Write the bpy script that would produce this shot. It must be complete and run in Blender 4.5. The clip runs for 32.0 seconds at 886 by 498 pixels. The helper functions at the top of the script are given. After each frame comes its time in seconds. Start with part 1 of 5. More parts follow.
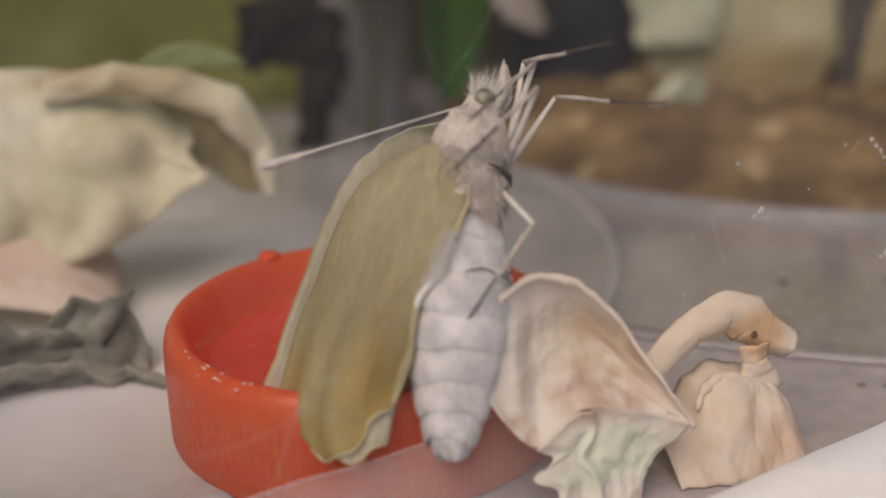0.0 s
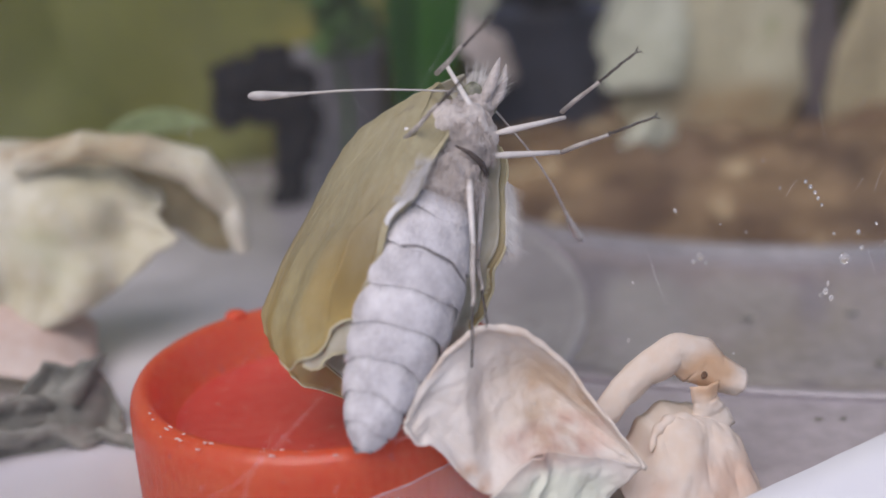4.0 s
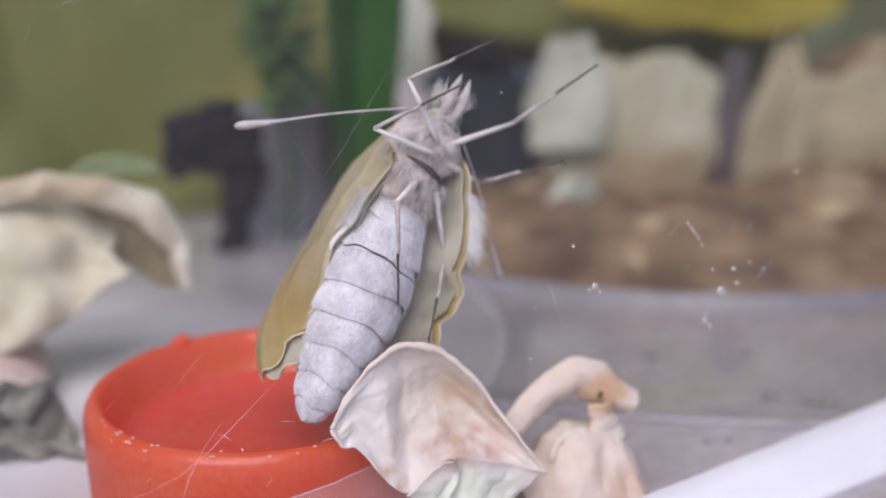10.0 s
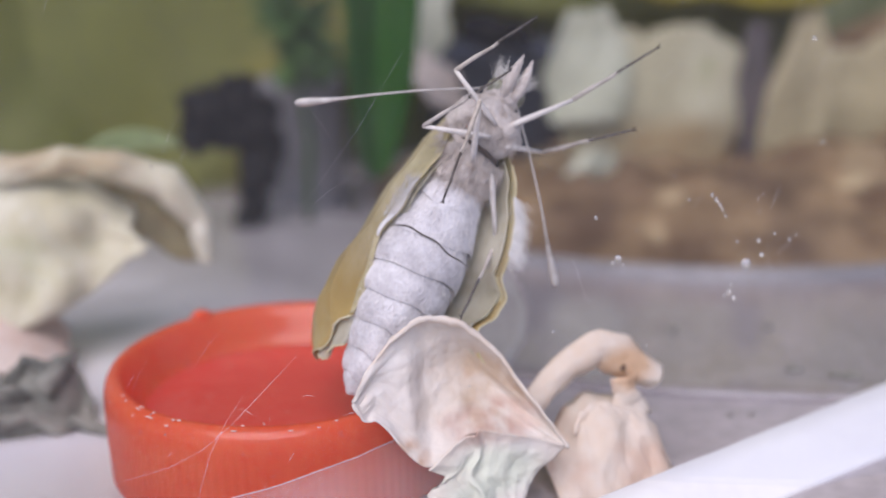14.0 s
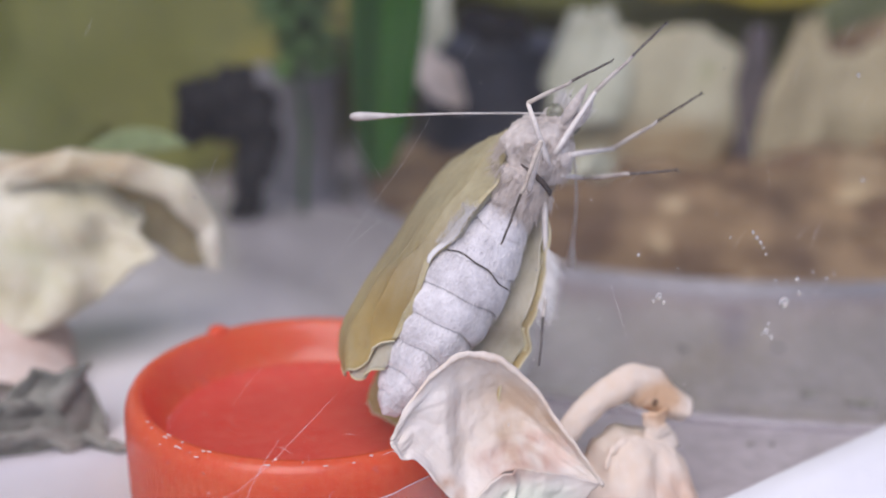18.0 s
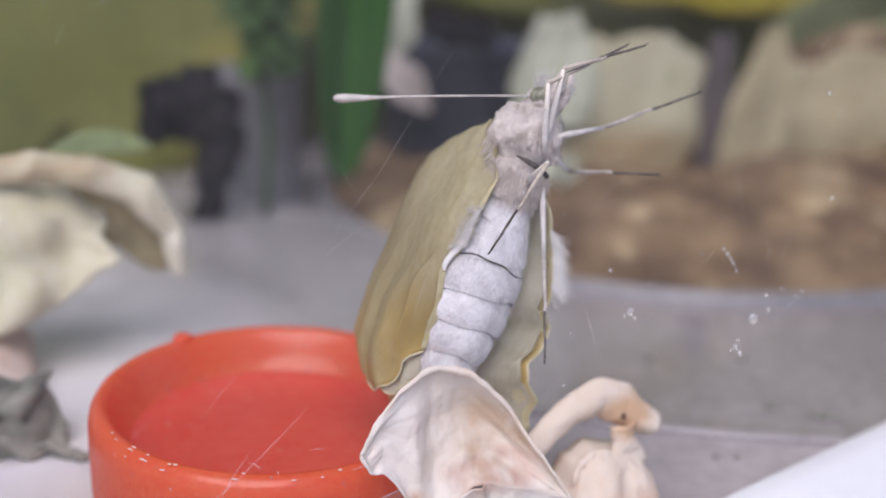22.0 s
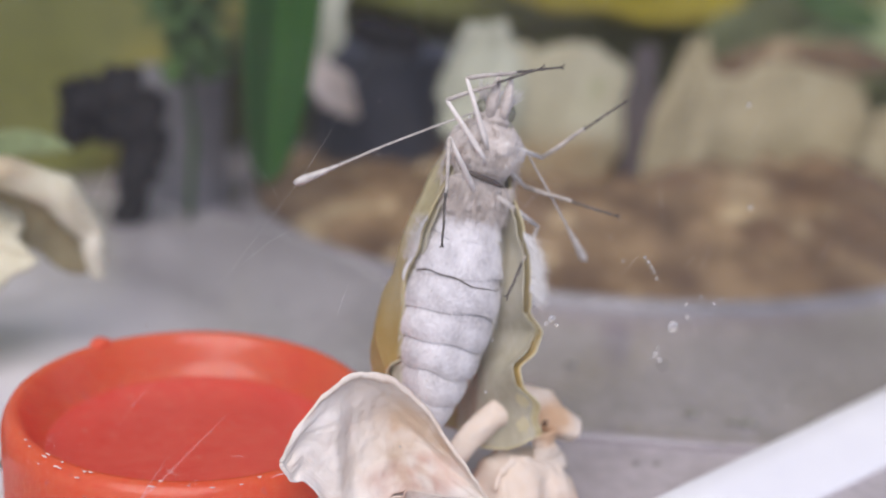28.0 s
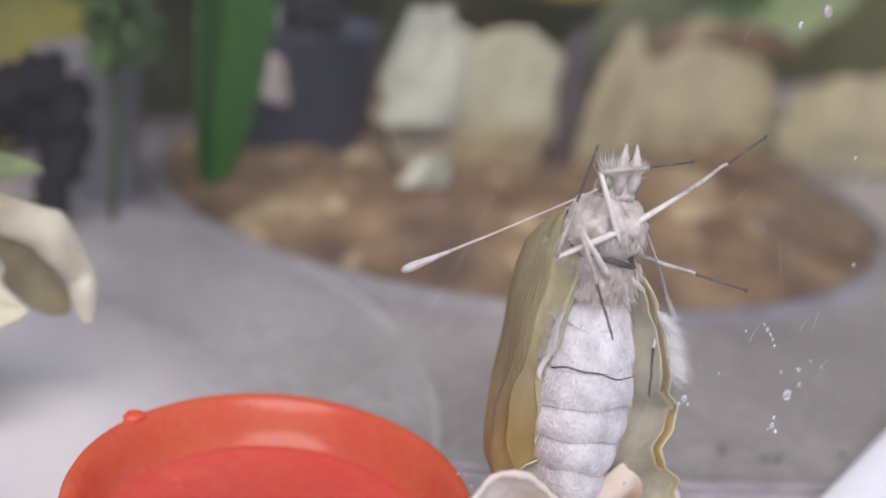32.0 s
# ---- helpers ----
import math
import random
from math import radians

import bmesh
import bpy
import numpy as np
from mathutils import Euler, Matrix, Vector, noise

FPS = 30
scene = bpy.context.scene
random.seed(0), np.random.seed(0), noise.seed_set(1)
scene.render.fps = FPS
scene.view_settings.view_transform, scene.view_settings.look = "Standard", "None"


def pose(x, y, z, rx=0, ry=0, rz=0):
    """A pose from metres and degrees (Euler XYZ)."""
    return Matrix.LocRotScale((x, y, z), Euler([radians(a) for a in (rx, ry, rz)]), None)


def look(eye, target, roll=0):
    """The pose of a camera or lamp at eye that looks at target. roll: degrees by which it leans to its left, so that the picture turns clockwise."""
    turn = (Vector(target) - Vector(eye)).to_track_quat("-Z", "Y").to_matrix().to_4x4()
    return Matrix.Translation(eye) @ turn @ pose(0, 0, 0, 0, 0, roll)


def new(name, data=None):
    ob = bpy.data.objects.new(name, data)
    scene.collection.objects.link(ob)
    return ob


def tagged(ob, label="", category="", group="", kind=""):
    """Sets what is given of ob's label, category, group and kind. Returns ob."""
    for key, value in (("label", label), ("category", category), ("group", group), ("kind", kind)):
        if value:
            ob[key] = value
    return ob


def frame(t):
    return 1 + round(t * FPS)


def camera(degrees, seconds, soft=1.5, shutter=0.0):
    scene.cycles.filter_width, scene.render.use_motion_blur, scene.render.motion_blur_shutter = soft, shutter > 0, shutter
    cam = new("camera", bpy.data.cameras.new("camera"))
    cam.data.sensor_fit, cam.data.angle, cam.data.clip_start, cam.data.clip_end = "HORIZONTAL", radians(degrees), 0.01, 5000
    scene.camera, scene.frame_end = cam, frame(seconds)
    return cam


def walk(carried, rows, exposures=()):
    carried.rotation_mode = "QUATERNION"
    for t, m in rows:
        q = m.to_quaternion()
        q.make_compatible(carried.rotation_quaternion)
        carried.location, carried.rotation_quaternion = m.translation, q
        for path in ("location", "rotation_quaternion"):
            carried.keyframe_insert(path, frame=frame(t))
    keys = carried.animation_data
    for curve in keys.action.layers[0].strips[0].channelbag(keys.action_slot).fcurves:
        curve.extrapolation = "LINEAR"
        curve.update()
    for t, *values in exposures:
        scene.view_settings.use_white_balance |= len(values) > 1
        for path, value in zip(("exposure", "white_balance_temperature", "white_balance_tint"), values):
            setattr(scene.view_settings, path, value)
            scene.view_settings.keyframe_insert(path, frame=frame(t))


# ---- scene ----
# A newly hatched butterfly climbs the leaning clear wall of a rearing box. Lengths below are in millimetres.
MM = 0.001

# seconds, eye x y z, turn to the left, tilt up, roll clockwise (degrees)
PATH = (
    (0, -25.47, -67.16, 42.27, -14.97, -18.55, 1.02),
    (0.5, -25.13, -67.04, 42.25, -14.61, -19.62, 1.60),
    (1, -25.12, -67.26, 42.19, -13.22, -19.63, 2.16),
    (1.5, -24.72, -67.16, 42.07, -12.49, -19.92, 2.89),
    (2, -23.91, -68.06, 42.28, -12.99, -18.00, 2.86),
    (2.5, -23.36, -68.28, 42.01, -13.60, -16.74, 2.81),
    (3, -22.96, -68.75, 44.12, -15.17, -15.40, 2.85),
    (3.5, -22.12, -68.24, 43.75, -14.75, -16.61, 3.50),
    (5.5, -24.42, -80.85, 43.55, -15.51, -15.73, 1.97),
    (6, -24.47, -80.85, 43.19, -15.68, -15.56, 2.03),
    (6.5, -24.36, -80.89, 43.51, -15.82, -15.65, 1.96),
    (7, -24.54, -80.87, 43.59, -16.36, -15.12, 1.70),
    (7.5, -24.46, -80.73, 43.92, -16.67, -15.34, 1.54),
    (8, -24.43, -80.88, 43.97, -16.86, -15.19, 1.43),
    (8.5, -24.33, -81.09, 43.86, -16.92, -14.72, 1.46),
    (9, -24.57, -81.15, 44.40, -17.10, -14.35, 1.53),
    (9.5, -24.16, -81.63, 44.03, -17.32, -13.67, 1.55),
    (10, -24.19, -81.51, 43.85, -17.67, -13.50, 1.48),
    (10.5, -23.99, -81.60, 43.82, -17.68, -13.56, 1.68),
    (11, -24.24, -81.41, 43.99, -17.71, -13.70, 1.56),
    (11.5, -24.60, -81.33, 44.25, -18.00, -13.85, 1.32),
    (12, -24.12, -81.52, 44.40, -18.18, -13.93, 1.31),
    (12.5, -23.95, -81.95, 44.22, -18.41, -13.47, 1.43),
    (13, -24.02, -81.53, 44.25, -17.93, -13.99, 1.68),
    (13.5, -23.95, -81.26, 43.83, -17.70, -14.09, 1.72),
    (14, -24.36, -80.63, 43.43, -16.87, -14.61, 1.90),
    (14.5, -25.03, -79.37, 42.76, -15.82, -15.42, 2.01),
    (16.5, -29.58, -75.33, 47.13, -17.43, -16.28, -0.18),
    (17, -29.28, -75.12, 47.44, -17.41, -16.24, -0.04),
    (17.5, -29.02, -75.11, 47.52, -18.07, -16.24, -0.14),
    (18, -29.49, -75.70, 47.88, -19.14, -16.28, -0.23),
    (18.5, -29.76, -75.15, 48.26, -19.89, -16.65, -0.83),
    (19, -29.98, -74.72, 48.37, -20.19, -16.88, -1.13),
    (19.5, -30.38, -74.43, 47.94, -20.56, -16.68, -1.23),
    (20, -30.00, -74.39, 48.07, -20.48, -16.64, -1.16),
    (20.5, -29.97, -74.74, 48.37, -20.70, -16.54, -1.31),
    (21, -30.41, -74.34, 48.77, -21.34, -16.62, -1.60),
    (21.5, -30.33, -74.40, 48.78, -21.64, -16.44, -1.69),
    (22, -30.34, -74.40, 48.96, -21.33, -16.47, -1.60),
    (22.5, -30.63, -74.20, 49.28, -21.68, -16.50, -2.05),
    (23, -30.80, -73.87, 49.01, -22.31, -16.53, -2.33),
    (23.5, -30.60, -73.72, 48.88, -22.58, -16.70, -2.21),
    (24, -30.48, -74.31, 49.10, -23.47, -16.39, -2.50),
    (24.5, -30.12, -74.55, 49.12, -24.29, -16.29, -2.86),
    (25, -29.98, -74.75, 49.05, -24.32, -16.17, -2.65),
    (25.5, -29.85, -74.60, 48.98, -24.45, -16.17, -2.68),
    (27.5, -30.21, -74.32, 48.99, -24.73, -16.10, -3.01),
    (28, -29.93, -74.35, 48.93, -24.85, -16.05, -3.11),
    (28.5, -29.82, -74.76, 49.09, -25.46, -15.90, -2.97),
    (29, -29.61, -74.93, 48.79, -25.62, -15.64, -2.89),
    (29.5, -29.31, -74.93, 48.76, -25.69, -15.68, -2.96),
    (30, -29.28, -74.96, 48.66, -25.79, -15.66, -3.06),
    (30.5, -32.59, -71.96, 51.10, -26.76, -16.15, -3.21),
    (31, -36.80, -63.61, 53.84, -31.21, -17.49, -4.19),
    (31.5, -41.40, -57.35, 53.94, -34.65, -18.38, -5.36),
    (32, -46.27, -51.89, 54.41, -36.11, -18.65, -6.15),
)
cam = camera(40, 32.0, soft=1.6)
cam.data.dof.use_dof = True
cam.data.dof.focus_distance = 0.086
cam.data.dof.aperture_fstop = 18.0


def eye_pose(x, y, z, turn, tilt, roll):
    return pose(x * MM, y * MM, z * MM, 90 + tilt, 0, turn) @ pose(0, 0, 0, 0, 0, -roll)


walk(cam, [(t, eye_pose(*r)) for t, *r in PATH],
     exposures=((0.0, -0.4, 8600, 16), (1.2, -0.22, 8500, 16), (2.2, -0.2, 7500, 16), (6.0, 0.0, 6650, 20),
                (14.0, 0.16, 6600, 20), (22.0, 0.2, 6650, 18), (30.0, 0.24, 6800, 16), (31.0, 0.28, 6800, 16), (32.0, 0.24, 6800, 16)))

# daylight from a high window behind the left shoulder
world = bpy.data.worlds.new("world")
scene.world = world
world.use_nodes = True
wn = world.node_tree
sky = wn.nodes.new("ShaderNodeTexSky")
sky.sky_type, sky.sun_disc = "NISHITA", False
sky.sun_elevation, sky.sun_rotation = radians(49), radians(-147)
wn.links.new(sky.outputs[0], wn.nodes["Background"].inputs[0])
wn.nodes["Background"].inputs[1].default_value = 0.1
sun = new("sun", bpy.data.lights.new("sun", "SUN"))
sun.data.energy, sun.data.angle, sun.data.color = 2.5, radians(50), (1.0, 0.96, 0.92)
sun.matrix_world = look((-0.5, -0.75, 1.05), (0, 0, 0))


# ---- materials ----
def surface(name, dark, light, scale=300.0, rough=0.6, bump=0.3, detail=2000.0, translucent=0.0, sheen=0.0, coat=0.0,
            spots=None, spot_scale=150.0, spot_at=0.62, stretch=(1, 1, 1)):
    """Two tones mixed by coarse noise, fine grain on top, bump from the grain; an optional third tone in spots."""
    m = bpy.data.materials.new(name)
    m.use_nodes = True
    n, link = m.node_tree.nodes, m.node_tree.links.new
    b = n["Principled BSDF"]
    co = n.new("ShaderNodeTexCoord")
    mp = n.new("ShaderNodeMapping")
    mp.inputs["Scale"].default_value = stretch
    link(co.outputs["Object"], mp.inputs["Vector"])
    big, fine = n.new("ShaderNodeTexNoise"), n.new("ShaderNodeTexNoise")
    big.inputs["Scale"].default_value, big.inputs["Detail"].default_value = scale, 5
    fine.inputs["Scale"].default_value, fine.inputs["Detail"].default_value = detail, 4
    for x in (big, fine):
        link(mp.outputs[0], x.inputs["Vector"])
    ramp = n.new("ShaderNodeValToRGB")
    ramp.color_ramp.elements[0].position, ramp.color_ramp.elements[1].position = 0.33, 0.67
    ramp.color_ramp.elements[0].color, ramp.color_ramp.elements[1].color = (*dark, 1), (*light, 1)
    link(big.outputs["Fac"], ramp.inputs["Fac"])
    grain = n.new("ShaderNodeMix")
    grain.data_type, grain.blend_type = "RGBA", "OVERLAY"
    grain.inputs["Factor"].default_value = 0.35
    link(ramp.outputs[0], grain.inputs[6])
    link(fine.outputs["Fac"], grain.inputs[7])
    col = grain.outputs[2]
    if spots:
        sp = n.new("ShaderNodeTexNoise")
        sp.inputs["Scale"].default_value, sp.inputs["Detail"].default_value = spot_scale, 3
        link(co.outputs["Object"], sp.inputs["Vector"])
        sr = n.new("ShaderNodeMapRange")
        sr.inputs["From Min"].default_value, sr.inputs["From Max"].default_value = spot_at, spot_at + 0.08
        link(sp.outputs["Fac"], sr.inputs["Value"])
        mx = n.new("ShaderNodeMix")
        mx.data_type = "RGBA"
        mx.inputs[7].default_value = (*spots, 1)
        link(sr.outputs[0], mx.inputs[0])
        link(col, mx.inputs[6])
        col = mx.outputs[2]
    link(col, b.inputs["Base Color"])
    b.inputs["Roughness"].default_value = rough
    b.inputs["Sheen Weight"].default_value = sheen
    b.inputs["Coat Weight"].default_value = coat
    bp = n.new("ShaderNodeBump")
    bp.inputs["Strength"].default_value, bp.inputs["Distance"].default_value = bump, 0.0002
    link(fine.outputs["Fac"], bp.inputs["Height"])
    link(bp.outputs[0], b.inputs["Normal"])
    if translucent:
        tr, ms = n.new("ShaderNodeBsdfTranslucent"), n.new("ShaderNodeMixShader")
        link(col, tr.inputs["Color"])
        ms.inputs[0].default_value = translucent
        link(b.outputs[0], ms.inputs[1])
        link(tr.outputs[0], ms.inputs[2])
        link(ms.outputs[0], n["Material Output"].inputs["Surface"])
    return m


def stain_or_shading(m, centre, radius, tone, power=0.8, scale=250.0, low=0.42, high=0.6, stretch=(1, 1, 1)):
    """A discoloured patch, or light or shade painted in (millimetres, in the object's space), broken up by noise."""
    n, link = m.node_tree.nodes, m.node_tree.links.new
    co, off, nz = n.new("ShaderNodeTexCoord"), n.new("ShaderNodeMapping"), n.new("ShaderNodeTexNoise")
    off.inputs["Scale"].default_value = tuple(1 / (r * MM) for r in radius)
    off.inputs["Location"].default_value = tuple(-c / r for c, r in zip(centre, radius))
    link(co.outputs["Object"], off.inputs[0])
    ln = n.new("ShaderNodeVectorMath")
    ln.operation = "LENGTH"
    link(off.outputs[0], ln.inputs[0])
    fade, cut, mul, mx = n.new("ShaderNodeMapRange"), n.new("ShaderNodeMapRange"), n.new("ShaderNodeMath"), n.new("ShaderNodeMix")
    fade.inputs["From Min"].default_value, fade.inputs["From Max"].default_value = 1.0, 0.55
    link(ln.outputs["Value"], fade.inputs["Value"])
    st = n.new("ShaderNodeMapping")
    st.inputs["Scale"].default_value = stretch
    link(co.outputs["Object"], st.inputs[0])
    link(st.outputs[0], nz.inputs["Vector"])
    nz.inputs["Scale"].default_value, nz.inputs["Detail"].default_value = scale, 6
    cut.inputs["From Min"].default_value, cut.inputs["From Max"].default_value, cut.inputs["To Max"].default_value = low, high, power
    link(nz.outputs["Fac"], cut.inputs["Value"])
    mul.operation, mul.use_clamp = "MULTIPLY", True
    link(fade.outputs[0], mul.inputs[0])
    link(cut.outputs[0], mul.inputs[1])
    mx.data_type = "RGBA"
    mx.inputs[7].default_value = (*tone, 1)
    link(mul.outputs[0], mx.inputs[0])
    b = n["Principled BSDF"]
    link(b.inputs["Base Color"].links[0].from_socket, mx.inputs[6])
    link(mx.outputs[2], b.inputs["Base Color"])
    if "Translucent BSDF" in n:
        link(mx.outputs[2], n["Translucent BSDF"].inputs["Color"])
    return m


def clear_plastic(name, haze, tint=(0.97, 0.98, 1.0)):
    """Thin clear sheet: passes light straight through, mirrors a little, and carries a faint uneven film of dust."""
    m = bpy.data.materials.new(name)
    m.use_nodes = True
    n, link = m.node_tree.nodes, m.node_tree.links.new
    n.remove(n["Principled BSDF"])
    tr, gl, df = n.new("ShaderNodeBsdfTransparent"), n.new("ShaderNodeBsdfGlossy"), n.new("ShaderNodeBsdfDiffuse")
    tr.inputs[0].default_value = (*tint, 1)
    gl.inputs["Roughness"].default_value = 0.08
    df.inputs[0].default_value = (0.8, 0.8, 0.82, 1)
    co, dust = n.new("ShaderNodeTexCoord"), n.new("ShaderNodeTexNoise")
    link(co.outputs["Object"], dust.inputs["Vector"])
    dust.inputs["Scale"].default_value, dust.inputs["Detail"].default_value = 70, 6
    rg = n.new("ShaderNodeMapRange")
    rg.inputs["From Min"].default_value, rg.inputs["From Max"].default_value = 0.35, 0.75
    rg.inputs["To Min"].default_value, rg.inputs["To Max"].default_value = haze * 0.4, haze * 1.6
    link(dust.outputs["Fac"], rg.inputs["Value"])
    a, b = n.new("ShaderNodeMixShader"), n.new("ShaderNodeMixShader")
    link(rg.outputs[0], a.inputs[0])
    link(tr.outputs[0], a.inputs[1])
    link(df.outputs[0], a.inputs[2])
    b.inputs[0].default_value = 0.006
    link(a.outputs[0], b.inputs[1])
    link(gl.outputs[0], b.inputs[2])
    link(b.outputs[0], n["Material Output"].inputs["Surface"])
    return m


def water(name):
    m = bpy.data.materials.new(name)
    m.use_nodes = True
    b = m.node_tree.nodes["Principled BSDF"]
    b.inputs["Base Color"].default_value = (1, 1, 1, 1)
    b.inputs["Roughness"].default_value, b.inputs["IOR"].default_value = 0.03, 1.33
    b.inputs["Transmission Weight"].default_value = 0.85
    b.inputs["Coat Weight"].default_value = 1.0
    return m


M_FLOOR = surface("white_base", (0.40, 0.355, 0.385), (0.51, 0.47, 0.50), 25, 0.3, 0.15, 500, spots=(0.42, 0.34, 0.40), spot_scale=90, spot_at=0.70)
# Dark pinkish patch at the front left: soft shade painted into the colour.
stain_or_shading(M_FLOOR, (-42, 2, 0), (34, 30, 20), (0.26, 0.20, 0.21), 0.75, 30, 0.25, 0.5)
M_PLATE = surface("grey_plastic", (0.25, 0.225, 0.24), (0.38, 0.35, 0.37), 30, 0.14, 0.1, 600, coat=0.6, spots=(0.30, 0.24, 0.28), spot_scale=80, spot_at=0.68)
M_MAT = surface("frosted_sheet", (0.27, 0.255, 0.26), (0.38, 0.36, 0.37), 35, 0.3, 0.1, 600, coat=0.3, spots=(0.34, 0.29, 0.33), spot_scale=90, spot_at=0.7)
# Pale patch: the lit part around the cap painted in, beyond plant shade.
stain_or_shading(M_MAT, (-2, -14, 0), (38, 46, 20), (0.78, 0.75, 0.79), 0.95, 40, 0.2, 0.45)
M_SHEETRIM = surface("sheet_rim", (0.33, 0.315, 0.32), (0.44, 0.42, 0.43), 60, 0.3, 0.1, 600)
M_RIM = surface("white_plastic", (0.80, 0.80, 0.84), (0.86, 0.86, 0.89), 60, 0.35, 0.08, 900)
M_PANE = clear_plastic("clear_pane", 0.015)
M_BAND = clear_plastic("hazy_foot", 0.15)
M_SCRATCH = surface("scratch", (0.75, 0.72, 0.76), (0.85, 0.82, 0.86), 900, 0.5, 0.1)
M_LIP = surface("hazy_edge", (0.62, 0.46, 0.47), (0.74, 0.60, 0.61), 900, 0.5, 0.1)
M_SCUFF = surface("pale_scuff", (0.80, 0.42, 0.34), (0.86, 0.60, 0.52), 900, 0.6, 0.2)
M_WATER = water("condensation")
M_CAP = surface("orange_plastic", (0.95, 0.155, 0.06), (0.97, 0.21, 0.085), 120, 0.25, 0.08, 1500, translucent=0.55, coat=0.5, spots=(0.80, 0.20, 0.14), spot_scale=900, spot_at=0.66)
M_HUSK = surface("dried_petal", (0.84, 0.75, 0.66), (0.91, 0.87, 0.83), 160, 0.75, 0.9, 1400, translucent=0.25, spots=(0.78, 0.64, 0.55), spot_scale=300, spot_at=0.64)
stain_or_shading(M_HUSK, (4.5, 2, 9.5), (4.6, 9, 5.0), (0.60, 0.42, 0.26), 0.75, 260, 0.38, 0.6)
# Pinkish band along the crease above the foot: valley shading put into the colour.
stain_or_shading(M_HUSK, (3.5, 2, 7.6), (5.0, 9, 1.6), (0.60, 0.34, 0.26), 0.7, 420, 0.38, 0.6)
stain_or_shading(M_HUSK, (2.5, -2, 4.2), (5.5, 6, 2.6), (0.80, 0.84, 0.72), 0.9, 160, 0.25, 0.5)
stain_or_shading(M_HUSK, (-3.6, -1, 6.4), (2.2, 6, 1.6), (0.66, 0.42, 0.28), 0.8, 350, 0.42, 0.55)
M_HUSKRIM = surface("petal_rim", (0.82, 0.69, 0.58), (0.90, 0.83, 0.75), 350, 0.75, 0.5, 1800, translucent=0.2)
M_CURL = surface("dried_curl", (0.86, 0.73, 0.61), (0.92, 0.84, 0.76), 140, 0.7, 0.3, 1500, translucent=0.3, spots=(0.80, 0.60, 0.46), spot_scale=160, spot_at=0.62)
stain_or_shading(M_CURL, (2.6, -1, 8.8), (3.0, 6, 2.3), (0.78, 0.48, 0.24), 0.75, 240, 0.3, 0.55)
stain_or_shading(M_CURL, (0.5, -4, 2.0), (6, 9, 3.6), (0.78, 0.54, 0.40), 0.75, 200, 0.42, 0.62)
M_LEAFPALE = surface("wilted_leaf", (0.66, 0.62, 0.44), (0.84, 0.82, 0.70), 70, 0.65, 0.3, 700, translucent=0.25)
stain_or_shading(M_LEAFPALE, (-2, 0, 21.5), (11, 12, 3.0), (0.46, 0.30, 0.14), 0.85, 150, 0.45, 0.58, (0.35, 1, 1))
stain_or_shading(M_LEAFPALE, (-6, 0, 12), (10, 12, 5), (0.62, 0.66, 0.40), 0.7, 120, 0.4, 0.6)
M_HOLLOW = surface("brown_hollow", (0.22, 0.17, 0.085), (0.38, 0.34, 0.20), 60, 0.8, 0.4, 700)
M_LIGHTGREEN = surface("light_green_leaf", (0.26, 0.33, 0.14), (0.36, 0.43, 0.22), 70, 0.6, 0.2, 700, translucent=0.2)
M_LINER = surface("red_liner", (0.93, 0.125, 0.09), (0.96, 0.175, 0.12), 90, 0.25, 0.1, 900, translucent=0.5, coat=0.4, spots=(0.86, 0.30, 0.24), spot_scale=700, spot_at=0.70)
M_CREAM = surface("cream_petal", (0.476, 0.426, 0.262), (0.590, 0.574, 0.426), 50, 0.65, 0.3, 700, translucent=0.2, spots=(0.36, 0.37, 0.19), spot_scale=70, spot_at=0.56)
stain_or_shading(M_CREAM, (0, 0, 2), (22, 9, 10), (0.40, 0.25, 0.11), 0.85, 60, 0.3, 0.55)
M_PALE = surface("pale_green_leaf", (0.504, 0.521, 0.386), (0.638, 0.655, 0.538), 50, 0.65, 0.3, 700, translucent=0.2)
M_PETAL = surface("pinkish_petal", (0.56, 0.47, 0.42), (0.70, 0.63, 0.58), 60, 0.65, 0.3, 700, translucent=0.2)
M_TAN = surface("tan_leaf", (0.400, 0.336, 0.192), (0.496, 0.432, 0.272), 45, 0.7, 0.3, 700, translucent=0.2, spots=(0.58, 0.54, 0.38), spot_scale=65, spot_at=0.57)
M_PINK = surface("pink_beige_leaf", (0.66, 0.48, 0.40), (0.78, 0.66, 0.58), 60, 0.7, 0.3, 700, translucent=0.2)
M_OLIVE = surface("olive_leaf", (0.135, 0.151, 0.028), (0.214, 0.214, 0.056), 18, 0.6, 0.2, 400, translucent=0.2, spots=(0.25, 0.23, 0.045), spot_scale=22, spot_at=0.6)
M_GREEN = surface("green_blade", (0.010, 0.052, 0.005), (0.028, 0.11, 0.010), 90, 0.45, 0.2, 800, translucent=0.2, stretch=(1, 1, 0.1))
for m in (M_GREEN,):
    m.node_tree.nodes["Principled BSDF"].inputs["Specular IOR Level"].default_value = 0.15
M_YELLOW = surface("yellowing_leaf", (0.31, 0.26, 0.02), (0.45, 0.37, 0.04), 30, 0.6, 0.2, 400, translucent=0.2)
M_SPRIG = surface("green_sprig", (0.03, 0.085, 0.014), (0.08, 0.16, 0.035), 90, 0.6, 0.2, 800, translucent=0.2)
M_GREYGREEN = surface("grey_green_leaf", (0.12, 0.135, 0.06), (0.19, 0.21, 0.10), 40, 0.6, 0.2, 500, translucent=0.2)
M_DARK = surface("dark_soil", (0.006, 0.006, 0.007), (0.022, 0.02, 0.02), 120, 0.8, 0.6, 900)
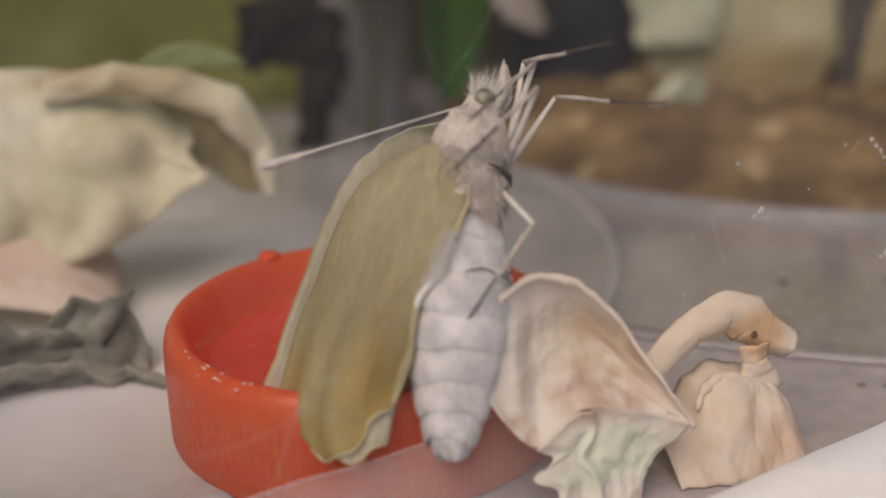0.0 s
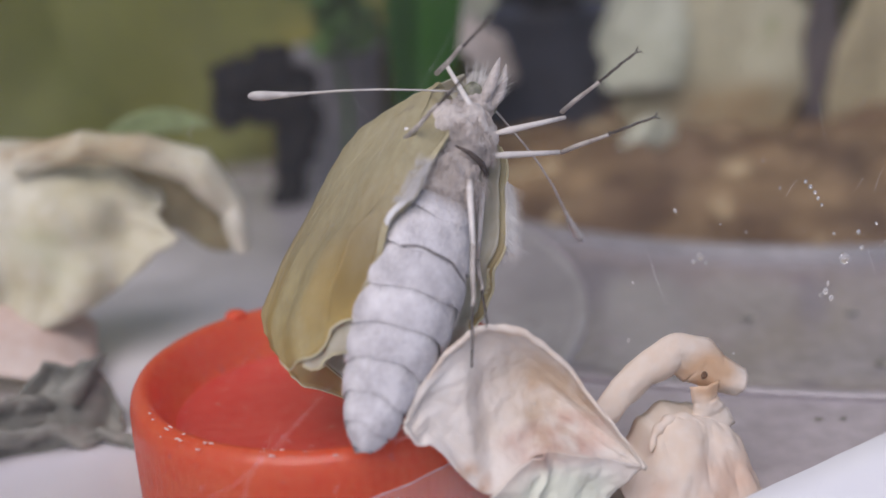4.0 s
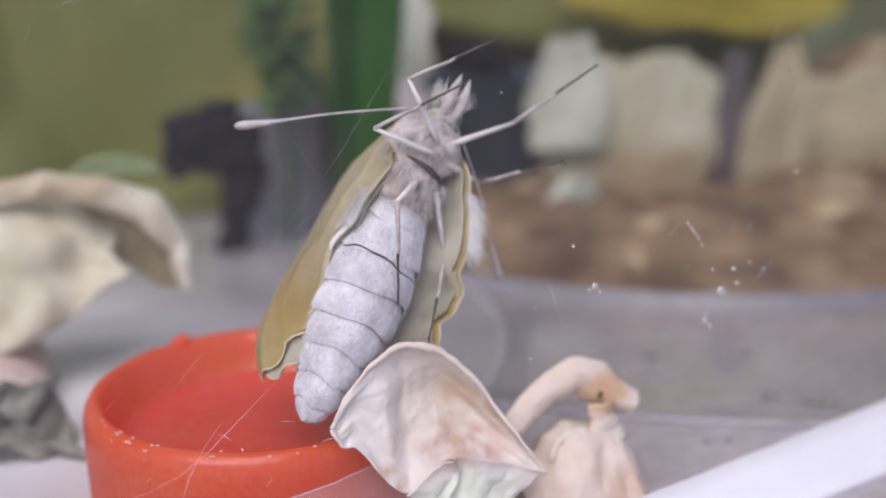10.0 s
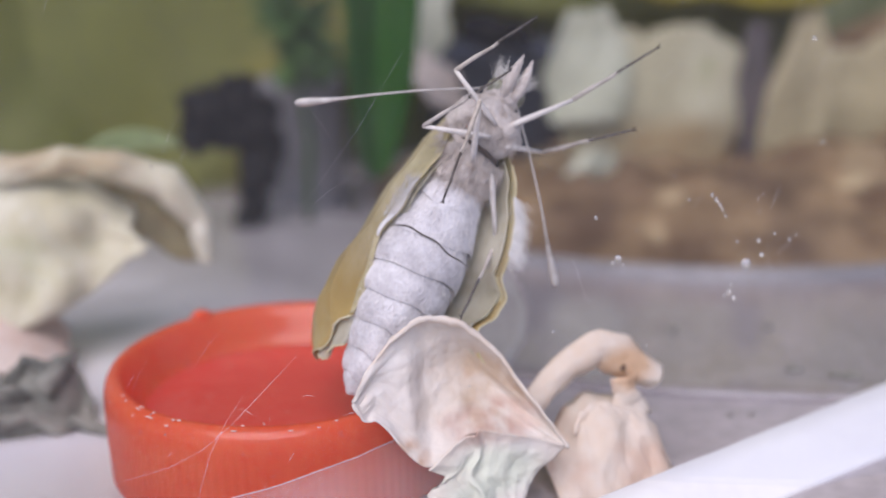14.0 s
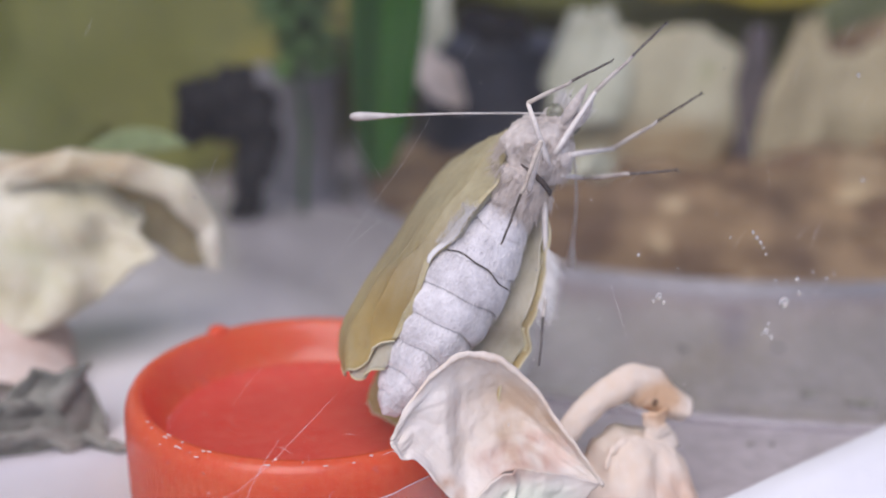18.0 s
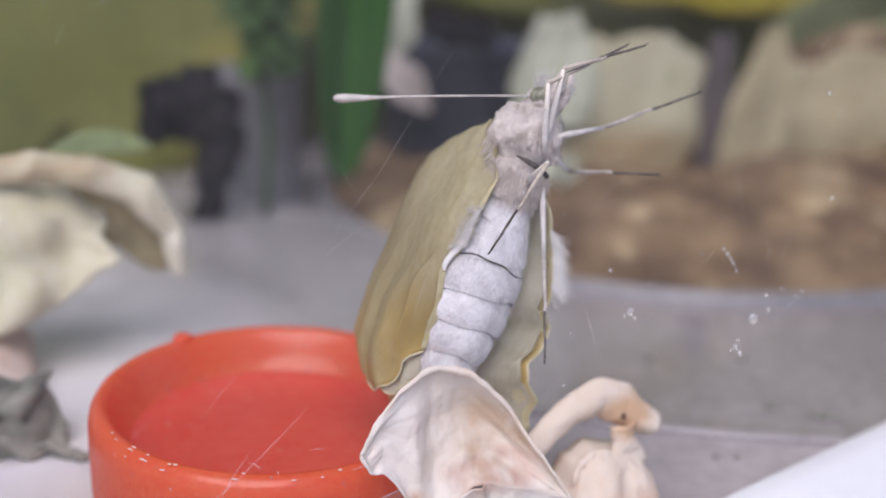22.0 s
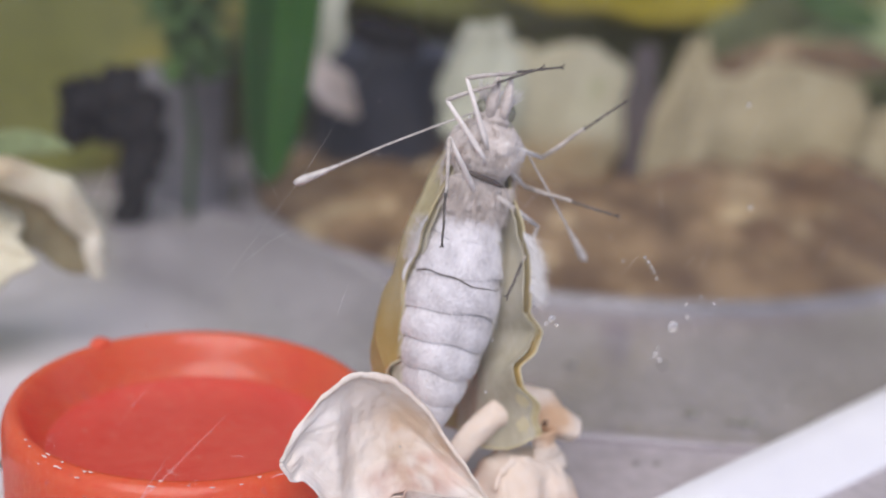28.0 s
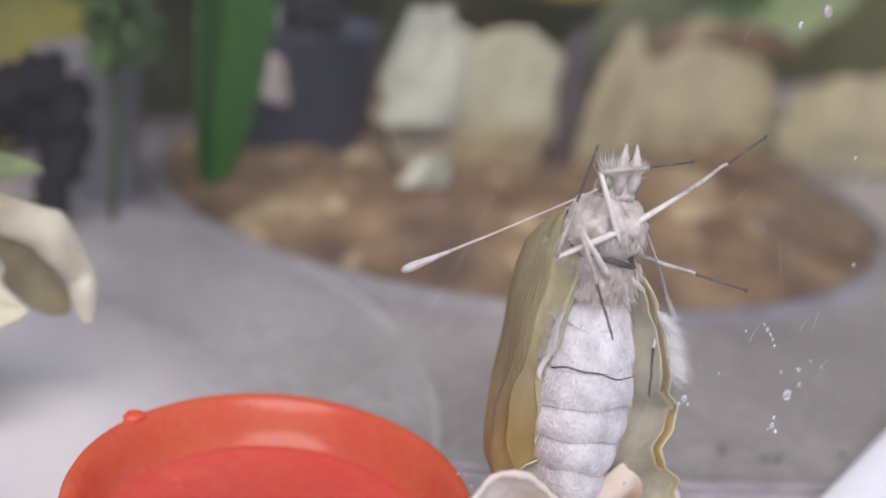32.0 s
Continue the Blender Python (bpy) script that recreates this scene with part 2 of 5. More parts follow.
M_DARK.node_tree.nodes["Principled BSDF"].inputs["Specular IOR Level"].default_value = 0.1
M_NAVY = surface("dark_blue_grey", (0.010, 0.012, 0.018), (0.075, 0.085, 0.12), 28, 0.4, 0.2, 500)
M_SMOKE = surface("smoky_plastic", (0.17, 0.165, 0.175), (0.28, 0.27, 0.28), 40, 0.4, 0.1, 500)
M_BROWN = surface("brown_litter", (0.085, 0.048, 0.026), (0.27, 0.18, 0.095), 95, 0.8, 0.6, 600, spots=(0.44, 0.34, 0.20), spot_scale=85, spot_at=0.6)
stain_or_shading(M_BROWN, (0, -35, 4), (75, 45, 30), (0.085, 0.042, 0.02), 0.5, 55, 0.47, 0.58)
M_STALK = surface("purple_brown_stalk", (0.06, 0.05, 0.05), (0.14, 0.115, 0.11), 80, 0.7, 0.4, 700)
M_CLUMP = surface("grey_green_crumple", (0.11, 0.11, 0.095), (0.30, 0.29, 0.25), 220, 0.8, 0.6, 1500)


# ---- mesh helpers ----
def part(name, bm, material, parent=None, label="", smooth=True):
    """Link a bmesh, drawn in millimetres, as one mesh object."""
    bmesh.ops.scale(bm, vec=(MM, MM, MM), verts=bm.verts)
    bmesh.ops.recalc_face_normals(bm, faces=bm.faces)
    me = bpy.data.meshes.new(name)
    bm.to_mesh(me)
    bm.free()
    me.materials.append(material)
    if smooth:
        me.shade_smooth()
    ob = new(name, me)
    ob.parent = parent
    if label:
        ob["label"] = label
    return ob


def thing(name, x, y, z, label, category, group="", kind=""):
    """An Empty at a thing's base, to carry its parts."""
    ob = new(name)
    ob.empty_display_size = 0.005
    ob.location = (x * MM, y * MM, z * MM)
    return tagged(ob, label, category, group, kind)


def grid(fn, nu, nv, thick=0.0, closed=False):
    """A sheet from fn(u, v) in millimetres, given thickness along its normals."""
    bm = bmesh.new()
    rows = [[bm.verts.new(fn(i / nu, j / nv)) for j in range(nv if closed else nv + 1)] for i in range(nu + 1)]
    k = len(rows[0])
    for i in range(nu):
        for j in range(k if closed else k - 1):
            bm.faces.new((rows[i][j], rows[i][(j + 1) % k], rows[i + 1][(j + 1) % k], rows[i + 1][j]))
    if thick:
        bm.normal_update()
        back = [[bm.verts.new(v.co - v.normal * thick) for v in row] for row in rows]
        for i in range(nu):
            for j in range(k - 1):
                bm.faces.new((back[i][j], back[i + 1][j], back[i + 1][j + 1], back[i][j + 1]))
        rim = [(i, 0) for i in range(nu)] + [(nu, j) for j in range(k - 1)] + [(i, k - 1) for i in range(nu, 0, -1)] + [(0, j) for j in range(k - 1, 0, -1)]
        for (a, b), (c, d) in zip(rim, rim[1:] + rim[:1]):
            bm.faces.new((rows[a][b], back[a][b], back[c][d], rows[c][d]))
    return bm


def tube(points, radii, sides=8, bm=None):
    """A round limb through points with a radius at each, closed at both ends."""
    bm = bm or bmesh.new()
    pts = [Vector(p) for p in points]
    rings = []
    for i, p in enumerate(pts):
        d = (pts[min(i + 1, len(pts) - 1)] - pts[max(i - 1, 0)]).normalized()
        a = d.orthogonal().normalized() if i == 0 else (a - d * a.dot(d)).normalized()
        b = d.cross(a)
        rings.append([bm.verts.new(p + radii[i] * (math.cos(q) * a + math.sin(q) * b)) for q in (2 * math.pi * s / sides for s in range(sides))])
    for r0, r1 in zip(rings, rings[1:]):
        for s in range(sides):
            bm.faces.new((r0[s], r0[(s + 1) % sides], r1[(s + 1) % sides], r1[s]))
    bm.faces.new(rings[0][::-1])
    bm.faces.new(rings[-1])
    return bm


def lathe(profile, segs=64, ripple=None, ends=True):
    """Turn (radius, height) pairs round the z axis; ripple(angle, k) is added to the radius."""
    bm = bmesh.new()
    rings = []
    for k, (r, z) in enumerate(profile):
        ring = []
        for s in range(segs):
            q = 2 * math.pi * s / segs
            rr = r + (ripple(q, k) if ripple else 0)
            ring.append(bm.verts.new((rr * math.cos(q), rr * math.sin(q), z)))
        rings.append(ring)
    for a, b in zip(rings, rings[1:]):
        for s in range(segs):
            bm.faces.new((a[s], a[(s + 1) % segs], b[(s + 1) % segs], b[s]))
    if ends:
        bm.faces.new(rings[0][::-1])
        bm.faces.new(rings[-1])
    return bm


def lump(rx, ry, rz, rough, freq, seed, sub=4):
    """An uneven lump: an icosphere pushed about by noise."""
    bm = bmesh.new()
    bmesh.ops.create_icosphere(bm, subdivisions=sub, radius=1)
    for v in bm.verts:
        k = 1 + rough * noise.noise(v.co * freq + Vector((seed, 0, 0))) + 0.5 * rough * noise.noise(v.co * freq * 2.7 + Vector((0, seed, 0)))
        v.co = Vector((v.co.x * rx, v.co.y * ry, v.co.z * rz)) * k
    return bm


def spline(pairs, x):
    """Smooth curve through (x, y) pairs."""
    if x <= pairs[0][0]:
        return pairs[0][1]
    for (x0, y0), (x1, y1) in zip(pairs, pairs[1:]):
        if x <= x1:
            k = (x - x0) / (x1 - x0)
            k = k * k * (3 - 2 * k) * 0.6 + k * 0.4
            return y0 + (y1 - y0) * k
    return pairs[-1][1]


def curve(pts, u):
    """A point on the smooth curve through evenly spaced points."""
    x = min(max(u, 0.0), 1.0) * (len(pts) - 1)
    i = min(int(x), len(pts) - 2)
    k = x - i
    a, b, c, d = (Vector(pts[min(max(j, 0), len(pts) - 1)]) for j in (i - 1, i, i + 1, i + 2))
    return 0.5 * (2 * b + (c - a) * k + (2 * a - 5 * b + 4 * c - d) * k * k + (3 * b - a - 3 * c + d) * k ** 3)


def wall_y(z):
    """Depth of the leaning front pane at a height."""
    return 0.27 * (z - 17)

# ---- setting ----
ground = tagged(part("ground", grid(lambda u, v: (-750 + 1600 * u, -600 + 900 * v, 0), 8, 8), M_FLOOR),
                "pinkish white smooth base board with faint purple specks", "floor", kind="structure")

# round grey dish base, with a shallow step at its edge
PX, PY = 88.0, 113.0
dish = thing("dish", PX, PY, 0, "shallow round grey plastic dish holding brown plant litter", "dish")
part("base", lathe([(113.5, 0.02), (113.3, 0.5), (112.6, 0.62), (111.8, 0.42), (109, 0.35), (40, 0.35), (1, 0.35)], 160), M_PLATE, dish)
part("inner_rim", lathe([(60.4, 0.3), (60.2, 1.4), (59.7, 1.7), (59.2, 1.3), (59.0, 0.3)], 160, ends=False), M_SMOKE, dish).location = (-8 * MM, -11 * MM, 0)

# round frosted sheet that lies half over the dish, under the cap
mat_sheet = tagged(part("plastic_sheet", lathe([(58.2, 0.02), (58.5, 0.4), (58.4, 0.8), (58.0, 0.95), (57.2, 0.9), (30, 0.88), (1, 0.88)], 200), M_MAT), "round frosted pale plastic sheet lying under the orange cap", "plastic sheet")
SHEET_RIM = ((57.7, 0.85), (58.0, 1.08), (58.5, 1.1), (58.75, 0.85), (58.75, 0.2))
def sheet_rim(u, v):
    q = radians(-62 + 210 * u)
    r, z = SHEET_RIM[round(v * 4)]
    k = min(1, u * 9, (1 - u) * 9)
    return (r * math.cos(q), r * math.sin(q), 0.8 + (z - 0.8) * k)
part("rim", grid(sheet_rim, 160, 4), M_SHEETRIM, mat_sheet, "paler rim of the sheet")
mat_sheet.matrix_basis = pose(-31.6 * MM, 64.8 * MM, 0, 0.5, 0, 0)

# brown litter in the dish
def litter(u, v):
    q, r = 2 * math.pi * v, 58 * math.sqrt(u)
    x, y = r * math.cos(q), r * math.sin(q)
    edge = min(1, (59 - r) / 14)
    h = 9 * edge * (0.75 + 0.5 * noise.noise((x * 0.05, y * 0.05, 3))) + 2.2 * noise.noise((x * 0.22, y * 0.22, 1)) * edge + 1.0 * noise.noise((x * 0.6, y * 0.6, 1)) * edge
    return (x, y, 0.5 + max(0.0, h))
mound = tagged(part("plant_litter", grid(litter, 60, 160, closed=True), M_BROWN), "brown dry plant litter heaped in the dish", "plant litter", kind="stuff")
mound.location = ((PX - 8) * MM, (PY - 11) * MM, 0)

# clear leaning front wall of the box
box = thing("rearing_box", 0, wall_y(0), 0, "clear plastic rearing box wall with scratches and drops", "container")
def pane_pt(x, z, off=0.0):
    return (x, wall_y(z) - wall_y(0) + off, z)
pane = part("pane", grid(lambda u, v: pane_pt(-90 + 220 * u, 0.2 + 95 * v), 1, 1, 0.5), M_PANE, box, smooth=False)
pane.visible_shadow = False

# flat white bar at the foot of the pane
BAR = ((0.0, 0.02), (0.0, 2.9), (0.04, 3.05), (0.35, 2.2), (0.8, 1.0), (0.97, 0.5), (1.0, 0.3), (1.0, 0.02))
def strip(u, v):
    x = -6 + 130 * u
    k, z = BAR[round(v * 7)]
    back, front = -9.0 + 0.35 * x, -13.2 + 0.30 * x
    return (x, back + (front - back) * k - wall_y(0) + 0.1 * noise.noise((x * 0.3, k, 1)), z)
part("rim", grid(strip, 60, 7), M_RIM, box, "white plastic rim")

# cloudy thicker foot of the pane
def foot_top(x):
    return 7.6 + 0.155 * x + 0.25 * noise.noise((x * 0.2, 0, 0))
def foot(u, v):
    x = -45 + 47 * u
    z = 0.05 + foot_top(x) * v
    return (x, wall_y(z) - wall_y(0) + 2.7 + max(0, x + 7) * 0.36, z)
band = part("foot_band", grid(foot, 60, 4, 0.15), M_BAND, box, "cloudy foot of the pane")
band.visible_shadow = False
lip = part("foot_lip", tube([(x, wall_y(foot_top(x)) - wall_y(0) + 2.65 + max(0, x + 7) * 0.36, foot_top(x)) for x in range(-45, 3)], [0.035] * 48, 6), M_LIP, box)

# ---- orange cap ----
CAP = (-9.3, 16.3)
cap = thing("bottle_cap", CAP[0], CAP[1], 0, "open orange plastic bottle cap standing on the base", "bottle cap")
def ribs(q, k):
    return 0.04 * math.cos(q * 120) if 1 < k < 5 else 0
part("shell", lathe([(13.9, 0.02), (14.5, 0.25), (14.75, 0.8), (14.8, 3), (14.85, 6), (14.88, 7.6), (14.85, 8.3), (14.7, 9.0), (14.4, 9.55), (14.0, 9.8), (13.6, 9.75), (13.3, 9.4), (12.95, 8.7),
                     (12.55, 7.7), (12.15, 6.8), (11.6, 6.15), (11, 5.85), (6, 5.75), (0.4, 5.75)], 480, ribs), M_CAP, cap)
part("liner", lathe([(11.9, 5.8), (11.95, 6.1), (11.6, 6.3), (11.0, 6.15), (6, 6.1), (0.3, 6.1)], 96), M_LINER, cap, "reddish disc on the cap's floor")
for ob in cap.children:
    for v in ob.data.vertices:
        v.co.z *= 1 - 0.06 * (1 - v.co.y / (15 * MM))
rc = random.Random(31)
for k in range(26):
    q, r = radians(rc.uniform(195, 345)), rc.uniform(13.9, 14.9)
    fl = part("scuff", lump(rc.uniform(0.08, 0.3), rc.uniform(0.06, 0.14), 0.05, 0.5, 2, k, 2), M_SCUFF, cap, "pale scuff")
    fl.location = (r * math.cos(q) * MM, r * math.sin(q) * MM, (9.93 - max(0, r - 14.5) * 0.9) * (1 - 0.06 * (1 - r * math.sin(q) / 15)) * MM)
    fl.rotation_euler = (0, 0, q + math.pi / 2)
nub = part("nub", lump(0.9, 0.7, 0.45, 0.2, 1.5, 4, 3), M_CAP, cap, "small moulding blob on the edge")
nub.location = (-5.4 * MM, 12.9 * MM, 9.75 * MM)


# ---- dried pale petal in front ----
PETAL_RIM = ((-7.2, 11.0), (-6.6, 12.1), (-5.2, 13.6), (-3.4, 15.2), (-1.6, 16.0), (0.5, 15.8), (2.5, 14.8), (4.4, 12.9), (5.8, 10.6), (7.2, 8.4), (9.0, 5.4))
PETAL_FLOOR = ((-7.2, 10.9), (-6.5, 9.5), (-5.4, 9.2), (-3.7, 6.9), (-2.0, 5.5), (-0.2, 6.2), (1.6, 7.0), (3.4, 7.0), (5.4, 6.4), (7.3, 5.8), (9.0, 5.3))
PETAL_DEEP = ((0, 0), (0.2, 0.25), (0.34, 0.35), (0.44, 0.75), (0.62, 1.0), (0.8, 0.75), (0.93, 0.3), (1, 0))
def petal(u, v):
    """The cup: u runs from the pale tip to the pointed one, v from the floor up to the thick rim."""
    top, low = curve(PETAL_RIM, u), curve(PETAL_FLOOR, u)
    p = low + (top - low) * v
    ends = min(1, u * 12, (1 - u) * 12)
    y = 3.5 * spline(PETAL_DEEP, u) * math.sin(math.pi * min(1, 0.04 + v * 0.9)) ** 0.8
    y -= 0.16 * math.exp(-((u - 0.4 + 0.05 * v) / 0.08) ** 2) * math.sin(math.pi * min(1, v * 1.1))
    y += 0.1 * (1 - v) * max(0, min(1, (u - 0.4) * 6)) * ends
    y += 0.5 * noise.noise((u * 6, v * 4, 2)) * ends + 0.1 * noise.noise((u * 15, v * 11, 2)) + 0.05 * noise.noise((u * 34, v * 26, 5))
    rag = max(0, abs(2 * v - 1) - 0.7) * 3
    z = p.y + rag * (0.2 * noise.noise((u * 10, v * 2, 7)) + 0.14 * noise.noise((u * 31, v * 3, 9)))
    return (p.x, wall_y(z) + 1.1 + 0.4 * u + y, z)
husk = tagged(part("dried_petal", grid(petal, 100, 56, 0.14), M_HUSK), "cream and tan dried curled petal leaning behind the pane", "dried petal")
def petal_rim(u, v):
    p = Vector(petal(0.12 + 0.88 * u, 1.0))
    w = (0.12 + 0.55 * math.sin(math.pi * min(1, 0.1 + u * 0.95)) ** 0.7) * (0.8 + 0.4 * noise.noise((u * 12, 0, 3)))
    return p + Vector((-0.35 * u * w * v, -0.4 * math.sin(math.pi * v) * w - 0.08, -w * v + 0.1 * (1 - v)))
part("thick_edge", grid(petal_rim, 90, 6, 0.16), M_HUSKRIM, husk, "pale thickened rolled edge")
LOBE_FOLD = ((-2.1, 5.4), (-0.4, 6.6), (1.0, 7.3), (2.2, 7.6), (4.3, 7.1), (6.7, 6.3), (9.0, 5.35))
LOBE_SIDE = ((-2.1, 5.4), (-0.8, 4.5), (-2.4, 3.6), (-0.9, 2.8), (-0.8, 1.5), (-0.6, 0.25))
LOBE_TIP = ((9.0, 5.35), (7.6, 4.3), (6.4, 3.3), (5.7, 2.2), (5.3, 1.1), (5.0, 0.25))
def lobe(u, v):
    """The foot, folded forward under the cup: u across, v from the crease down to the base."""
    a, b = curve(LOBE_SIDE, v), curve(LOBE_TIP, v)
    line = curve(LOBE_FOLD, u) - (Vector(LOBE_FOLD[0]) + (Vector(LOBE_FOLD[-1]) - Vector(LOBE_FOLD[0])) * u)
    p = a + (b - a) * u + line * (1 - v) ** 1.5
    z = max(0.15, p.y + 0.12 * noise.noise((u * 14, v * 10, 3)) * v)
    y = 1.25 + 0.5 * u - 0.3 * math.exp(-v * 9) * math.sin(math.pi * u) + 0.8 * math.sin(math.pi * v * 0.9) * (0.4 + 0.6 * u)
    y += 0.45 * noise.noise((u * 5, v * 3, 11)) + 0.16 * noise.noise((u * 13, v * 8, 4)) + 0.06 * noise.noise((u * 30, v * 20, 4)) - 0.35 * math.exp(-((u - 0.42 - 0.1 * v) / 0.05) ** 2)
    return (p.x + 0.12 * noise.noise((v * 16, u * 3, 6)), wall_y(z) + max(0.7, y), z)
part("folded_foot", grid(lobe, 70, 40, 0.13), M_HUSK, husk, "greenish white foot folded forward")


# curled strip and folded foot behind it
curl = thing("dried_leaf", 14, 4.5, 0, "peach-coloured dried leaf with a curled tip and a small hole", "dried leaf")
def ribbon(path, widths, cup, seed, rough=0.15):
    """A cupped strip in the upright plane: path gives (s, x, z), widths (s, width)."""
    def fn(u, v):
        at = lambda s: Vector((spline([(a, b) for a, b, c in path], s), 0, spline([(a, c) for a, b, c in path], s)))
        p = at(u)
        d = (at(min(1, u + 0.04)) - at(max(0, u - 0.04))).normalized()
        s = v * 2 - 1
        w = spline(widths, u) / 2 * (1 + rough * noise.noise((u * 9, s > 0, seed)))
        p += Vector((-d.z, 0, d.x)) * s * w + Vector((0, cup * (s * s - 0.5) + 0.25 * noise.noise((u * 7, v * 3, seed)) + 0.08 * noise.noise((u * 25, v * 9, seed)), 0))
        return p
    return fn
hook = ribbon(((0, -6.3, 5.5), (0.14, -5.2, 6.8), (0.28, -3.9, 8.1), (0.42, -2.2, 9.5), (0.58, 0.2, 10.6), (0.75, 2.1, 9.7), (0.88, 3.4, 8.5), (1, 5.5, 7.35)),
              ((0, 1.9), (0.25, 2.2), (0.42, 2.4), (0.58, 2.8), (0.75, 3.3), (0.88, 2.6), (1, 1.9)), 0.9, 4.0)
part("curled_tip", grid(hook, 60, 14, 0.22), M_CURL, curl)
neck = ribbon(((0, 2.0, 8.3), (0.4, 2.1, 7.0), (0.75, 2.3, 6.0), (1, 2.7, 4.4)), ((0, 2.3), (0.4, 1.7), (1, 3.6)), 0.4, 7.0)
nk = part("neck", grid(neck, 16, 8, 0.2), M_CURL, curl)
nk.location = (0, -1.0 * MM, 0)
def fold(u, v):
    x = -5.2 + 10.4 * u + 0.7 * noise.noise((u * 5, v * 2, 8)) * v
    h = spline([(0, 2.0), (0.18, 3.6), (0.3, 5.4), (0.44, 6.2), (0.58, 5.8), (0.7, 5.6), (0.8, 5.1), (0.88, 4.0), (0.96, 1.6), (1, 0.6)], u)
    z = 0.1 + h * math.sin(math.pi / 2 * min(1, v * 1.08))
    pleat = 0.7 * math.sin(u * 11 + 0.6) + 0.35 * math.sin(u * 27 + v * 2)
    y = -5.2 + 4.4 * v + 0.35 * pleat * (0.25 + 0.6 * v) + 2.2 * max(0, v - 0.86) * 7 + 0.5 * noise.noise((u * 7, v * 4, 5)) + 0.12 * noise.noise((u * 24, v * 14, 5))
    return (x, y, z + 0.12 * noise.noise((u * 10, v * 2, 6)) * v)
hole = part("hole", lathe([(0.26, -0.05), (0.30, 0.0), (0.26, 0.06)], 14), surface("hole_rim", (0.12, 0.06, 0.03), (0.2, 0.1, 0.05), 900), curl, "small dark hole")
hole.matrix_basis = pose(2.15 * MM, -0.62 * MM, 8.85 * MM, 85, 0, 10)
part("folded_foot", grid(fold, 70, 28, 0.22), M_CURL, curl)
part("hem", tube([(p.x, -5.75 + 0.69 * p.y, p.y) for k, p in ((k, curve(((-3.0, 4.6), (-2.4, 5.5), (-1.6, 6.0), (-0.5, 6.3), (0.8, 6.0), (1.7, 5.2)), k / 24)) for k in range(25))], [0.08] + [0.12 + 0.3 * math.sin(math.pi * (k + 1) / 24) + 0.08 * math.sin(k * 1.3) for k in range(23)] + [0.08], 9), M_CURL, curl, "rolled pleat")

# grey crumple on the base
clump = thing("withered_scrap", -34, 30, 0, "grey-green withered leaf scrap on the base", "leaf scrap")
for k, (x, y, z, w, h, tilt, turn) in enumerate(((-3, 1, 0.2, 13, 7, 10, 4), (4, 0.5, 0.2, 10, 7.5, -16, -10), (0, -1.6, 0.2, 15, 4.2, 26, 6), (7, -1.5, 0.2, 9, 3.2, 40, -22), (-7, -0.8, 0.2, 8, 5.2, 20, 30))):
    def shred(u, v, w=w, h=h, k=k):
        q = u - 0.5
        rim = 0.85 + 0.35 * noise.noise((u * 3.5, k, 2)) + 0.08 * noise.noise((u * 12, k, 4))
        return (q * w + 0.8 * noise.noise((v * 4, u * 2, k)), 1.6 * noise.noise((u * 4, v * 2, k)) + 0.35 * noise.noise((u * 10, v * 5, k)),
                h * v * rim * (1 - 0.5 * (2 * abs(q)) ** 3))
    part("fold", grid(shred, 34, 14, 0.3), M_CLUMP, clump).matrix_basis = pose(x * MM, y * MM, z * MM, tilt, 0, turn)
part("tip", tube([(4.5, 0, 4), (6.0, 0.5, 5.4), (7.4, 1.5, 6.6), (8.2, 2, 6.9)], [1.3, 1.0, 0.5, 0.1], 7), M_CLUMP, clump)

# ---- plants behind ----
def crumple(name, mat, x0, x1, z0, z1, y, label, category, seed, fold=2.0, lean=0.0):
    """A stiff crumpled leaf standing upright, with an uneven outline and soft folds."""
    w, h = x1 - x0, z1 - z0
    def fn(u, v):
        q, s = u - 0.5, v - 0.5
        trim = 1 - 0.22 * (2 * abs(s)) ** 4 - 0.26 * noise.noise((v * 3, seed, 0)) - 0.1 * noise.noise((v * 8, seed, 0))
        x = q * w * trim + lean * (v - 0.5) * w + 0.06 * w * noise.noise((v * 5, seed, 3))
        z = h * v * (1 - 0.16 * (2 * abs(q)) ** 4) + 0.11 * h * noise.noise((u * 3.5, seed, 6)) * (v ** 2 + 0.2) + 0.08 * h * noise.noise((u * 9, seed, 8)) * v
        d = fold * 0.8 * (noise.noise((u * 1.6, v * 1.3, seed)) + 0.25 * noise.noise((u * 4, v * 3.5, seed)))
        return (x, d, max(0.05, z))
    ob = part(name, grid(fn, 26, 22, 0.35), mat)
    ob.location = ((x0 + x1) / 2 * MM, y * MM, z0 * MM)
    return tagged(ob, label, category)



